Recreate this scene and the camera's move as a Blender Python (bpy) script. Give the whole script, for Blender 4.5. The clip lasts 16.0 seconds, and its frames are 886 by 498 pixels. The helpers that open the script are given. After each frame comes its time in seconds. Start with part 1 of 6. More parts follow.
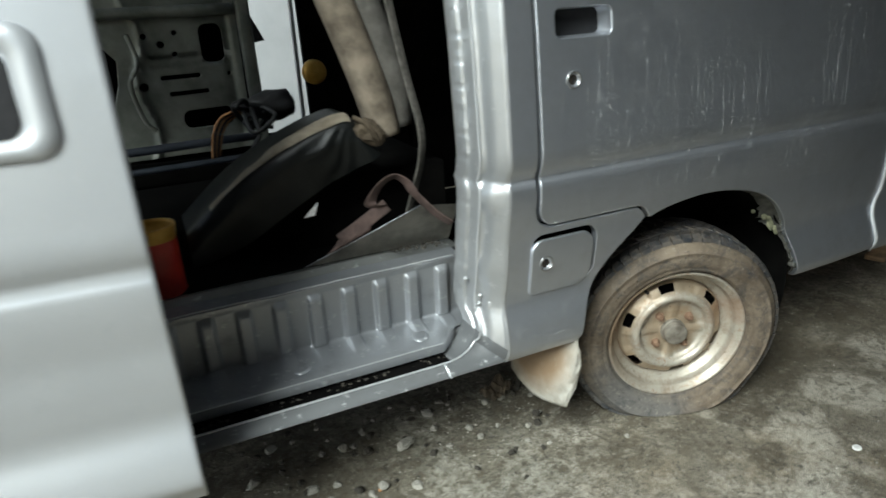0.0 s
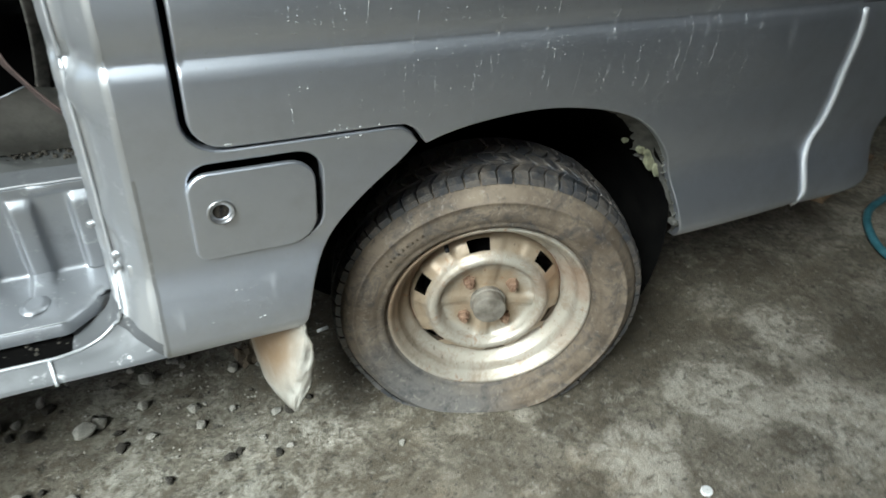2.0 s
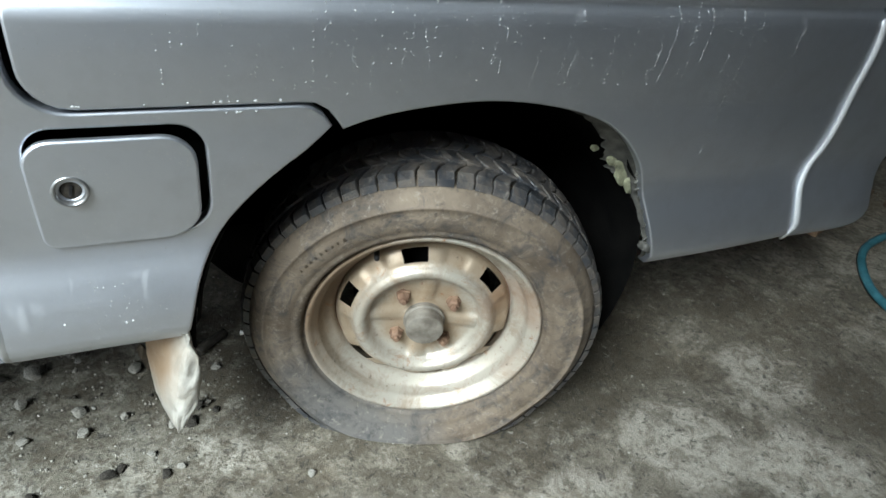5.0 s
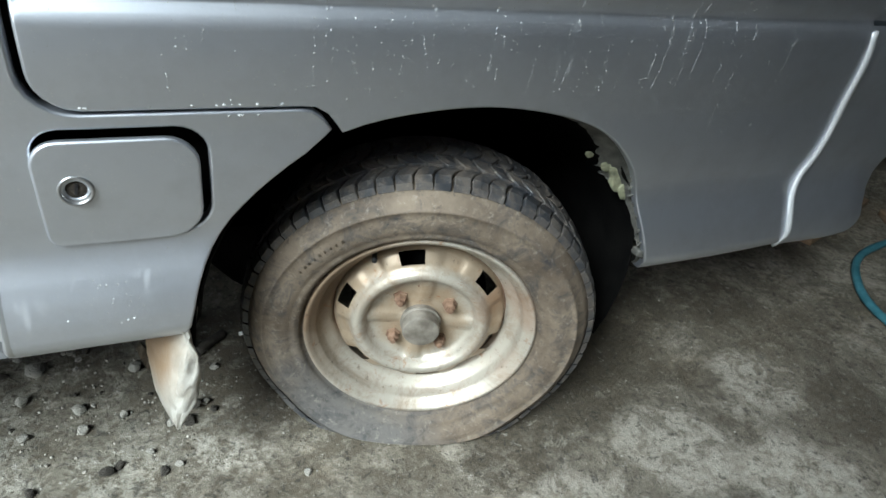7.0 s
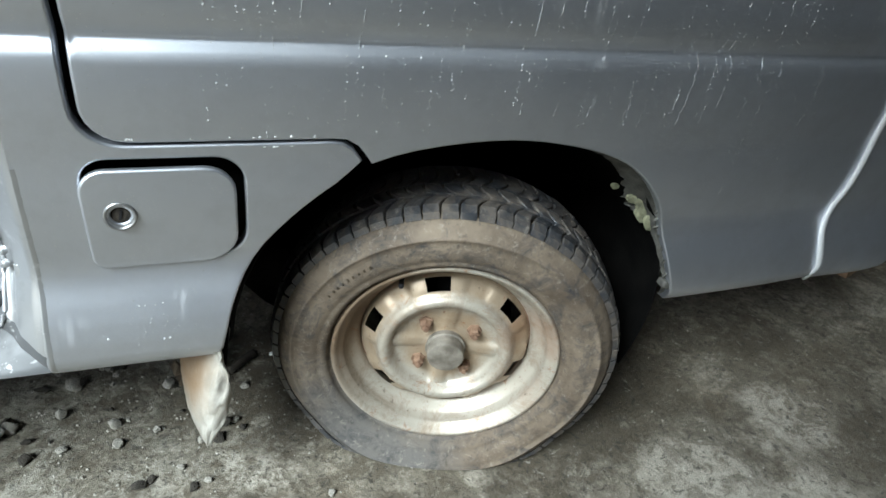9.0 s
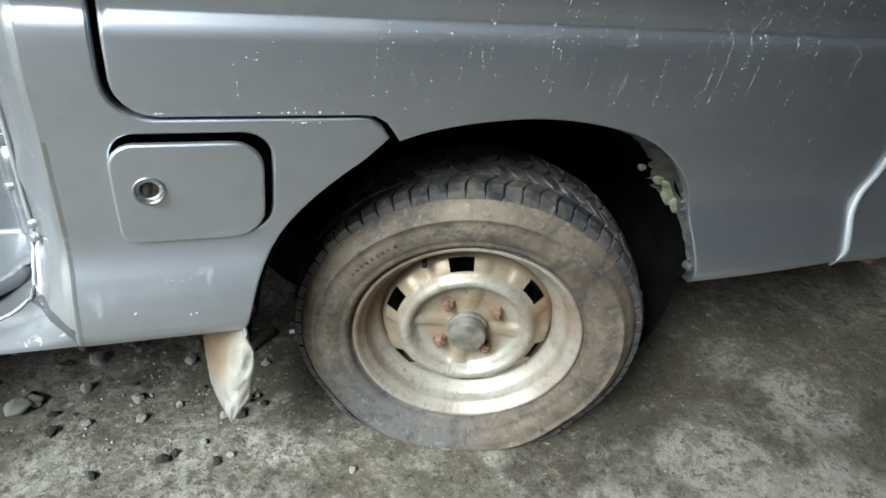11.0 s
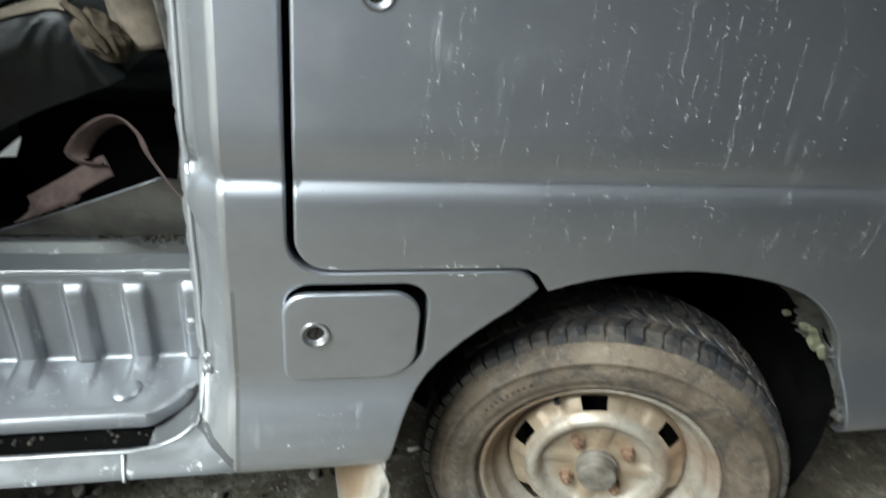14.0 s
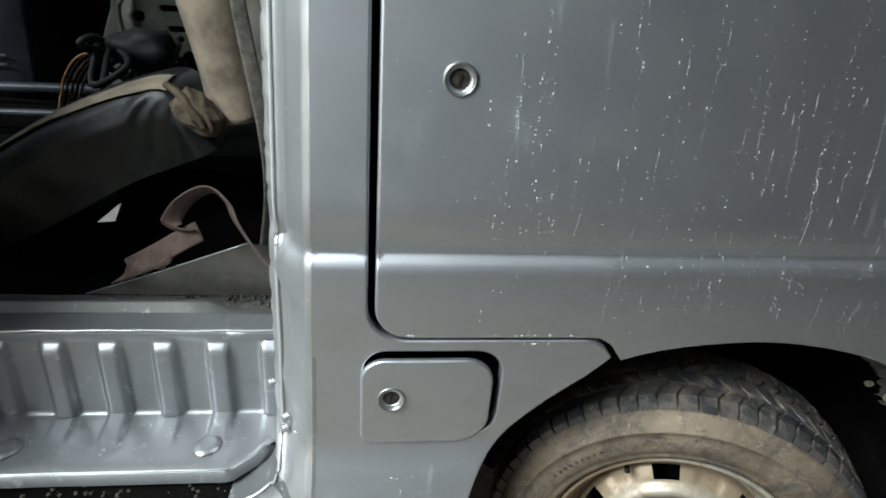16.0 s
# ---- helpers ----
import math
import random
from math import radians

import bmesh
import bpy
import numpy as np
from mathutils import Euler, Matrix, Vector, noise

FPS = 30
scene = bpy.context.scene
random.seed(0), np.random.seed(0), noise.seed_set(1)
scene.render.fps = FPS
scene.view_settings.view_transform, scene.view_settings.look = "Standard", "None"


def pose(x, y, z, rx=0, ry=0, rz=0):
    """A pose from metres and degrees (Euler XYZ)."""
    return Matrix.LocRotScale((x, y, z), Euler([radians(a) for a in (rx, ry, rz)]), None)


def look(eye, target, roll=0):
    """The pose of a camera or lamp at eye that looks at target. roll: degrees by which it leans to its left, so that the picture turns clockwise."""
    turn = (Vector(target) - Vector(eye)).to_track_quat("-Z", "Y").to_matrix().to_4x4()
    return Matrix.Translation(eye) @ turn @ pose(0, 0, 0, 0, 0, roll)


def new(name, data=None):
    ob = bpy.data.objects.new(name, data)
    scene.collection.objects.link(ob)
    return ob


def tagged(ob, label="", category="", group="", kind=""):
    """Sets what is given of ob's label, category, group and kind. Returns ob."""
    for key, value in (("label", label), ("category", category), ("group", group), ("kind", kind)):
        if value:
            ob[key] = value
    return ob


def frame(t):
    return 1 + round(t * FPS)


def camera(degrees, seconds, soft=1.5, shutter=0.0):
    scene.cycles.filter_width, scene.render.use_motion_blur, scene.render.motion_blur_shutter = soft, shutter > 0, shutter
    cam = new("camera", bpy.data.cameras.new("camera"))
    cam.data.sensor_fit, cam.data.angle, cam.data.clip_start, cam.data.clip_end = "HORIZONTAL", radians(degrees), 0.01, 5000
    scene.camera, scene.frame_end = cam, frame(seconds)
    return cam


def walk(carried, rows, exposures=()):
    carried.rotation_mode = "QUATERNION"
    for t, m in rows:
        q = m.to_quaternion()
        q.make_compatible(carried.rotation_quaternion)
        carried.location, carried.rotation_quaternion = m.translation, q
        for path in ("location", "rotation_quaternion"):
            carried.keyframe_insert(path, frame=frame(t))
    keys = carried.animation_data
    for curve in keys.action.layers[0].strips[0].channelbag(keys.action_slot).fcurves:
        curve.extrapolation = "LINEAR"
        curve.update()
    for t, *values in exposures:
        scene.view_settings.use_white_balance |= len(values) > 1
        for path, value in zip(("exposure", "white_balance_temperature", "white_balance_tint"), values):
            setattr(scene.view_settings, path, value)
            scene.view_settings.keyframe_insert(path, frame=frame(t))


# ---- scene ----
# ---- camera and its way ----
cam = camera(68.3, 16.0, soft=1.6, shutter=0.45)
# seconds, eye, yaw to the left from +y, pitch, roll
ROWS = [
    (0.0, (0.016, 0.024, 1.074), -23.12, -20.67, -3.96),
    (0.5, (0.288, 0.053, 1.057), -20.27, -23.40, -4.21),
    (0.7, (0.358, 0.095, 1.050), -22.32, -25.43, -4.21),
    (1.0, (0.438, 0.152, 1.026), -24.49, -25.19, -1.25),
    (1.5, (0.543, 0.263, 0.994), -27.96, -30.06, 0.11),
    (2.0, (0.663, 0.370, 0.947), -25.85, -32.58, 2.38),
    (2.5, (0.768, 0.429, 0.925), -23.62, -31.74, 4.84),
    (3.0, (0.792, 0.444, 0.921), -23.16, -31.06, 4.16),
    (3.5, (0.804, 0.451, 0.896), -25.07, -33.25, 6.05),
    (4.0, (0.808, 0.462, 0.885), -26.26, -33.64, 7.05),
    (4.2, (0.808, 0.463, 0.885), -26.19, -33.43, 7.20),
    (6.5, (0.806, 0.457, 0.888), -27.53, -32.31, 8.71),
    (7.0, (0.805, 0.446, 0.891), -26.56, -32.27, 8.29),
    (7.5, (0.809, 0.436, 0.897), -25.48, -31.50, 8.52),
    (8.0, (0.809, 0.432, 0.898), -25.16, -31.61, 8.05),
    (8.5, (0.808, 0.430, 0.910), -23.66, -30.47, 7.51),
    (11.0, (0.792, 0.438, 0.901), -21.96, -32.36, 7.75),
    (11.5, (0.775, 0.442, 0.905), -20.53, -31.72, 7.73),
    (12.0, (0.755, 0.450, 0.913), -19.87, -30.50, 7.91),
    (12.5, (0.756, 0.444, 0.921), -18.80, -30.63, 7.87),
    (13.0, (0.755, 0.449, 0.918), -19.40, -30.39, 8.07),
    (13.5, (0.744, 0.454, 0.941), -15.72, -28.68, 6.32),
    (14.0, (0.720, 0.471, 0.968), -12.27, -25.61, 5.05),
    (14.5, (0.692, 0.482, 1.000), -7.50, -21.44, 3.66),
    (15.0, (0.681, 0.477, 1.007), -5.66, -21.14, 3.28),
    (15.5, (0.682, 0.470, 1.005), -5.65, -21.44, 3.60),
    (16.0, (0.691, 0.467, 1.002), -6.96, -22.14, 3.42),
]


def sight(eye, yaw, pitch, roll):
    ya, pi = radians(yaw), radians(pitch)
    ahead = Vector((-math.sin(ya) * math.cos(pi), math.cos(ya) * math.cos(pi), math.sin(pi)))
    return look(eye, Vector(eye) + ahead, roll)


walk(cam, [(t, sight(eye, yaw, pitch, roll)) for t, eye, yaw, pitch, roll in ROWS],
     exposures=[(0.0, 0.92, 6600, 2.0), (1.5, 1.10, 6450, 3.0), (4.0, 1.30, 6150, 4.0), (11.0, 1.30, 6150, 4.0), (13.2, 1.22, 6250, 4.0), (15.0, 1.04, 6500, 4.0), (16.0, 1.04, 6500, 4.0)])

# ---- light: bright overcast sky through the open front of the workshop ----
world = bpy.data.worlds.new("sky")
scene.world = world
world.use_nodes = True
wn = world.node_tree
wn.nodes.clear()
sky = wn.nodes.new("ShaderNodeTexSky")
sky.sky_type = "NISHITA"
sky.sun_disc = False
sky.sun_elevation = radians(42.6)
sky.sun_rotation = radians(230)
sky.dust_density = 1.5
bg = wn.nodes.new("ShaderNodeBackground")
bg.inputs["Strength"].default_value = 0.10
wo = wn.nodes.new("ShaderNodeOutputWorld")
wn.links.new(sky.outputs[0], bg.inputs[0])
wn.links.new(bg.outputs[0], wo.inputs[0])

sun_data = bpy.data.lights.new("sun", "SUN")
sun_data.energy = 3.8
sun_data.angle = radians(28)
sun_data.color = (0.90, 0.965, 1.0)
sun = new("sun", sun_data)
sun.matrix_world = look((-3.85, -3.2, 4.6), (0, 0, 0))

# ---- materials ----


class Nodes:
    """A short hand for node materials."""

    def __init__(self, name):
        self.mat = bpy.data.materials.new(name)
        self.mat.use_nodes = True
        self.t = self.mat.node_tree
        self.b = self.t.nodes["Principled BSDF"]
        self.co = self.t.nodes.new("ShaderNodeTexCoord")

    def node(self, kind, **inputs):
        n = self.t.nodes.new(kind)
        for k, v in inputs.items():
            self.set(n.inputs[k.replace("_", " ")], v)
        return n

    def set(self, socket, v):
        if isinstance(v, bpy.types.NodeSocket):
            self.t.links.new(v, socket)
        else:
            socket.default_value = v

    def scaled(self, sx, sy, sz, loc=(0, 0, 0)):
        m = self.node("ShaderNodeMapping")
        m.inputs["Scale"].default_value = (sx, sy, sz)
        m.inputs["Location"].default_value = loc
        self.t.links.new(self.co.outputs["Object"], m.inputs[0])
        return m.outputs[0]

    def noise(self, scale, detail=4.0, rough=0.55, stretch=(1, 1, 1), distort=0.0, loc=(0, 0, 0)):
        n = self.node("ShaderNodeTexNoise", Vector=self.scaled(*stretch, loc), Scale=scale, Detail=detail, Roughness=rough, Distortion=distort)
        return n.outputs["Fac"]

    def voronoi(self, scale, stretch=(1, 1, 1), loc=(0, 0, 0)):
        return self.node("ShaderNodeTexVoronoi", Vector=self.scaled(*stretch, loc), Scale=scale).outputs["Distance"]

    def ramp(self, fac, a, b):
        """0 below a, 1 above b (a may be above b)."""
        n = self.node("ShaderNodeMapRange", Value=fac)
        n.inputs["From Min"].default_value, n.inputs["From Max"].default_value = a, b
        return n.outputs[0]

    def math(self, op, a, b=0.0):
        n = self.node("ShaderNodeMath")
        n.operation = op
        n.use_clamp = True
        self.set(n.inputs[0], a)
        self.set(n.inputs[1], b)
        return n.outputs[0]

    def mix(self, fac, a, b):
        n = self.node("ShaderNodeMix")
        n.data_type = "RGBA"
        self.set(n.inputs[0], fac)
        for s, v in ((6, a), (7, b)):
            self.set(n.inputs[s], (*v, 1.0) if isinstance(v, tuple) and len(v) == 3 else v)
        return n.outputs[2]

    def z(self):
        s = self.node("ShaderNodeSeparateXYZ")
        self.t.links.new(self.co.outputs["Object"], s.inputs[0])
        return s.outputs[2]

    def blot(self, at, r, uneven=0.5, freq=14.0):
        """1 at a point, fading to 0 at the radius r, with an uneven edge."""
        m = self.node("ShaderNodeMapping")
        m.vector_type = "TEXTURE"
        m.inputs["Location"].default_value = at
        m.inputs["Scale"].default_value = (r, r, r)
        self.t.links.new(self.co.outputs["Object"], m.inputs[0])
        g = self.node("ShaderNodeTexGradient", Vector=m.outputs[0])
        g.gradient_type = "SPHERICAL"
        return self.ramp(self.math("ADD", g.outputs[1], self.math("MULTIPLY", self.noise(freq, 6, 0.7, loc=at), uneven)), 0.30 + 0.25 * uneven, 0.55 + 0.5 * uneven)

    def bump(self, height, strength=0.3, dist=0.002):
        n = self.node("ShaderNodeBump", Strength=strength, Distance=dist, Height=height)
        self.t.links.new(n.outputs[0], self.b.inputs["Normal"])

    def done(self, color, rough, metal=0.0, coat=0.0, spec=0.5):
        self.set(self.b.inputs["Base Color"], (*color, 1.0) if isinstance(color, tuple) and len(color) == 3 else color)
        self.set(self.b.inputs["Roughness"], rough)
        self.b.inputs["Metallic"].default_value = metal
        self.b.inputs["Coat Weight"].default_value = coat
        self.b.inputs["Coat Roughness"].default_value = 0.25
        self.b.inputs["Specular IOR Level"].default_value = spec
        return self.mat


def paint_weathered():
    """Grey metallic paint, dusty and dull, with faint rubbed runs."""
    n = Nodes("grey_paint_weathered")
    base = n.mix(n.noise(3.0, 5), (0.520, 0.546, 0.592), (0.585, 0.608, 0.652))
    run = n.math("MULTIPLY", n.ramp(n.noise(95, 2, stretch=(1, 1, 0.035)), 0.60, 0.72), n.ramp(n.noise(16, 3, stretch=(1, 1, 0.4)), 0.48, 0.66))
    run = n.math("MULTIPLY", run, n.ramp(n.noise(3.6, 3, loc=(3, 1, 7)), 0.38, 0.60))
    dust = n.ramp(n.noise(14, 6, 0.65), 0.45, 0.8)
    col = n.mix(n.math("MULTIPLY", dust, 0.25), base, (0.30, 0.29, 0.27))
    col = n.mix(n.math("MULTIPLY", run, 0.32), col, (0.66, 0.66, 0.64))
    fine = n.math("MULTIPLY", n.ramp(n.voronoi(260, loc=(5, 2, 1)), 0.20, 0.12), n.ramp(n.noise(40, 3, loc=(9, 0, 0)), 0.54, 0.62))
    col = n.mix(n.math("MULTIPLY", fine, 0.6), col, (0.70, 0.70, 0.68))
    n.bump(n.math("ADD", n.noise(260, 2), n.math("MULTIPLY", n.noise(22, 3), 0.6)), 0.10, 0.001)
    rough = n.math("ADD", n.math("MULTIPLY", dust, 0.08), n.math("ADD", 0.44, n.math("MULTIPLY", run, 0.2)))
    return n.done(col, rough, 0.93, 0.20)


def paint_fresh(name, a, b, rough=0.3, scratch=0.35, metal=0.5, coat=0.2):
    """Bright silver paint with rubbed and chipped spots."""
    n = Nodes(name)
    col = n.mix(n.noise(8, 5), a, b)
    worn = n.ramp(n.noise(42, 5, 0.7), 0.60, 0.70)
    grime = n.ramp(n.noise(11, 6, 0.7, loc=(2, 5, 1)), 0.55, 0.75)
    col = n.mix(n.math("MULTIPLY", grime, scratch), col, (0.10, 0.10, 0.10))
    col = n.mix(n.math("MULTIPLY", worn, scratch), col, (0.75, 0.76, 0.76))
    n.bump(n.noise(70, 4), 0.12, 0.002)
    return n.done(col, n.math("ADD", n.math("MULTIPLY", grime, 0.2), rough), metal, coat)


def plain(name, a, b, rough=0.6, scale=25.0, metal=0.0, bump=0.2, stretch=(1, 1, 1), coat=0.0, spec=0.5):
    """Two tones mixed by noise at two scales, with fine relief."""
    n = Nodes(name)
    col = n.mix(n.ramp(n.noise(scale, 5, 0.6, stretch), 0.35, 0.65), a, b)
    dirt = n.ramp(n.noise(scale * 0.22, 4, loc=(4, 4, 4)), 0.5, 0.8)
    col = n.mix(n.math("MULTIPLY", dirt, 0.4), col, tuple(0.5 * (p + q) * 0.55 for p, q in zip(a, b)))
    n.bump(n.noise(scale * 7, 4, 0.6, stretch), bump, 0.002)
    return n.done(col, n.math("ADD", n.math("MULTIPLY", dirt, 0.1), rough), metal, coat, spec)


def concrete():
    n = Nodes("workshop_concrete")

    def patch(x, y, r, edge=0.55):
        """1 inside an uneven patch round a point."""
        m = n.node("ShaderNodeMapping")
        m.vector_type = "TEXTURE"
        m.inputs["Location"].default_value = (x, y, 0)
        m.inputs["Scale"].default_value = (r, r, 1)
        n.t.links.new(n.co.outputs["Object"], m.inputs[0])
        g = n.node("ShaderNodeTexGradient", Vector=m.outputs[0])
        g.gradient_type = "SPHERICAL"
        return n.ramp(n.math("ADD", n.math("MULTIPLY", g.outputs[1], 0.8), n.math("MULTIPLY", n.noise(9, 8, 0.72, loc=(x, y, 0)), 0.55)), edge, edge + 0.14)

    big = n.noise(2.0, 8, 0.68)
    mid = n.noise(6.0, 11, 0.74, distort=0.5, loc=(7, 3, 0))
    fine = n.noise(48, 9, 0.80)
    grain = n.noise(210, 5, 0.7)
    col = n.mix(n.ramp(mid, 0.435, 0.55), (0.115, 0.104, 0.083), (0.370, 0.343, 0.282))
    col = n.mix(n.math("MULTIPLY", n.ramp(big, 0.44, 0.60), n.ramp(fine, 0.38, 0.58)), col, (0.395, 0.372, 0.312))
    pale_zone = n.math("MAXIMUM", patch(0.70, 1.22, 0.42), n.math("MAXIMUM", patch(1.25, 0.86, 0.40), patch(1.75, 0.95, 0.34)))
    col = n.mix(n.math("MULTIPLY", pale_zone, n.ramp(mid, 0.40, 0.60)), col, (0.52, 0.49, 0.42))
    oil = n.math("MULTIPLY", n.ramp(n.noise(4.2, 10, 0.76, loc=(1.7, 9, 0)), 0.54, 0.62), 0.7)
    # behind the wheel, the van's shade is painted in with the oil
    oil = n.math("MAXIMUM", oil, n.math("MULTIPLY", patch(1.70, 1.25, 0.45, 0.62), 0.7))
    oil = n.math("MULTIPLY", oil, n.ramp(fine, 0.64, 0.42))
    col = n.mix(oil, col, (0.040, 0.038, 0.034))
    brown = n.ramp(n.noise(3.2, 8, 0.74, loc=(11, 2, 0)), 0.48, 0.64)
    col = n.mix(n.math("MULTIPLY", brown, 0.70), col, (0.205, 0.160, 0.105))
    green = n.math("MULTIPLY", patch(0.42, 1.30, 0.70), 0.60)
    col = n.mix(green, col, (0.285, 0.295, 0.262))
    col = n.mix(n.math("MULTIPLY", n.ramp(n.noise(26, 8, 0.74, loc=(4, 9, 0)), 0.55, 0.42), 0.30), col, (0.085, 0.076, 0.060))
    col = n.mix(n.math("MULTIPLY", n.ramp(fine, 0.53, 0.42), 0.45), col, (0.060, 0.054, 0.044))
    # stain ahead of the wheel, with the shadow there painted in
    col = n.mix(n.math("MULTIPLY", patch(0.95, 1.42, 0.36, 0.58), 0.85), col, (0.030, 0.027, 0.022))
    soft = n.ramp(n.noise(3.4, 6, 0.62, distort=0.4, loc=(2.3, 6.1, 0)), 0.50, 0.60)
    soft = n.math("MAXIMUM", soft, n.math("MAXIMUM", n.math("MAXIMUM", patch(1.55, 0.90, 0.20), patch(1.98, 0.99, 0.28)), n.math("MAXIMUM", n.math("MAXIMUM", patch(1.60, 1.19, 0.24), patch(2.02, 1.20, 0.28)), patch(1.18, 1.00, 0.09))))
    col = n.mix(n.math("MULTIPLY", soft, 0.66), col, (0.080, 0.072, 0.057))
    rough_zone = patch(0.48, 1.25, 0.75, 0.50)
    col = n.mix(n.math("MULTIPLY", rough_zone, n.math("MULTIPLY", n.ramp(n.noise(42, 9, 0.78, distort=0.6, loc=(14, 9, 0)), 0.50, 0.445), 0.85)), col, (0.060, 0.054, 0.042))
    col = n.mix(n.math("MULTIPLY", rough_zone, n.math("MULTIPLY", n.ramp(n.noise(30, 9, 0.78, loc=(24, 9, 0)), 0.53, 0.60), 0.42)), col, (0.46, 0.44, 0.38))
    # brown dirt below the sill, darkened to carry the sill's shade
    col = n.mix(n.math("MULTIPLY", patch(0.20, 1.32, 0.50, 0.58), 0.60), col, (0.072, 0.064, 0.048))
    spots = n.math("MULTIPLY", n.ramp(n.noise(30, 7, 0.70, loc=(2, 2, 0)), 0.57, 0.65), n.ramp(n.noise(5, 4, loc=(3, 8, 0)), 0.42, 0.58))
    col = n.mix(n.math("MULTIPLY", spots, 0.85), col, (0.040, 0.036, 0.030))
    pits = n.math("MULTIPLY", n.ramp(n.voronoi(85, loc=(1, 4, 0)), 0.24, 0.10), n.ramp(n.noise(22, 4, loc=(7, 7, 0)), 0.52, 0.60))
    col = n.mix(n.math("MULTIPLY", pits, 0.85), col, (0.035, 0.032, 0.028))
    pale = n.math("MULTIPLY", n.ramp(n.noise(40, 7, 0.72, loc=(8, 1, 0)), 0.55, 0.66), n.ramp(n.noise(9, 5, loc=(5, 5, 0)), 0.44, 0.60))
    col = n.mix(n.math("MULTIPLY", pale, 0.38), col, (0.57, 0.545, 0.48))
    col = n.mix(n.math("MULTIPLY", n.ramp(grain, 0.52, 0.75), 0.18), col, (0.045, 0.042, 0.038))
    scar = n.ramp(n.noise(13, 10, 0.8, distort=1.4, loc=(31, 5, 0)), 0.455, 0.40)
    col = n.mix(n.math("MULTIPLY", scar, 0.6), col, (0.055, 0.050, 0.040))
    # mostly shade under the van's tail, painted over an oily floor
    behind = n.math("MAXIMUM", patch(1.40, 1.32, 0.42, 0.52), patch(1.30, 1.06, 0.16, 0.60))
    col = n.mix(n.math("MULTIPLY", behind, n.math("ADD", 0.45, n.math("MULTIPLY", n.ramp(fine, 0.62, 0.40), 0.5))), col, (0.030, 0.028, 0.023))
    zone = n.ramp(n.noise(1.9, 5, 0.6, loc=(17, 21, 0)), 0.40, 0.56)
    ragged = n.ramp(n.noise(7.5, 12, 0.82, distort=0.9, loc=(41, 13, 0)), 0.505, 0.545)
    col = n.mix(n.math("MULTIPLY", n.math("MULTIPLY", ragged, zone), 0.70), col, (0.070, 0.064, 0.050))
    flecks = n.ramp(n.noise(19, 12, 0.85, distort=0.5, loc=(3, 33, 0)), 0.555, 0.60)
    col = n.mix(n.math("MULTIPLY", flecks, 0.32), col, (0.50, 0.47, 0.40))
    light = patch(1.62, 1.00, 0.20, 0.58)
    for x, y, r in ((1.35, 0.93, 0.16), (1.90, 1.10, 0.18), (1.80, 0.86, 0.20)):
        light = n.math("MAXIMUM", light, patch(x, y, r, 0.60))
    col = n.mix(n.math("MULTIPLY", light, n.math("ADD", 0.12, n.math("MULTIPLY", n.ramp(n.noise(17, 12, 0.82, distort=0.9, loc=(12, 6, 0)), 0.46, 0.53), 0.62))), col, (0.46, 0.43, 0.365))
    # dark ragged patches on the right of the floor
    dark_patches = patch(1.50, 1.16, 0.17, 0.56)
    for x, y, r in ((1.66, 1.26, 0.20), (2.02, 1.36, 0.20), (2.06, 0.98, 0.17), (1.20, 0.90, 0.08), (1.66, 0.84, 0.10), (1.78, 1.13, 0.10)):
        dark_patches = n.math("MAXIMUM", dark_patches, patch(x, y, r, 0.57))
    col = n.mix(n.math("MULTIPLY", dark_patches, n.math("ADD", 0.35, n.math("MULTIPLY", n.ramp(n.noise(34, 10, 0.8, distort=0.5, loc=(9, 27, 0)), 0.58, 0.45), 0.5))), col, (0.045, 0.041, 0.033))
    col = n.mix(0.18, col, (0.20, 0.150, 0.082))
    crumbs = n.ramp(n.noise(58, 10, 0.80, distort=0.8, loc=(6, 16, 0)), 0.455, 0.41)
    col = n.mix(n.math("MULTIPLY", crumbs, 0.75), col, (0.035, 0.032, 0.026))
    chips = n.ramp(n.noise(66, 9, 0.78, distort=0.6, loc=(26, 3, 0)), 0.60, 0.645)
    col = n.mix(n.math("MULTIPLY", chips, 0.60), col, (0.50, 0.475, 0.42))
    h = n.math("ADD", n.math("MULTIPLY", mid, 0.35), n.math("SUBTRACT", n.math("ADD", n.math("MULTIPLY", fine, 0.5), n.math("MULTIPLY", grain, 0.2)), n.math("MULTIPLY", pits, 0.25)))
    n.bump(h, 0.85, 0.009)
    return n.done(col, n.math("SUBTRACT", 0.80, n.math("MULTIPLY", oil, 0.45)), 0.0, 0.0, 0.35)


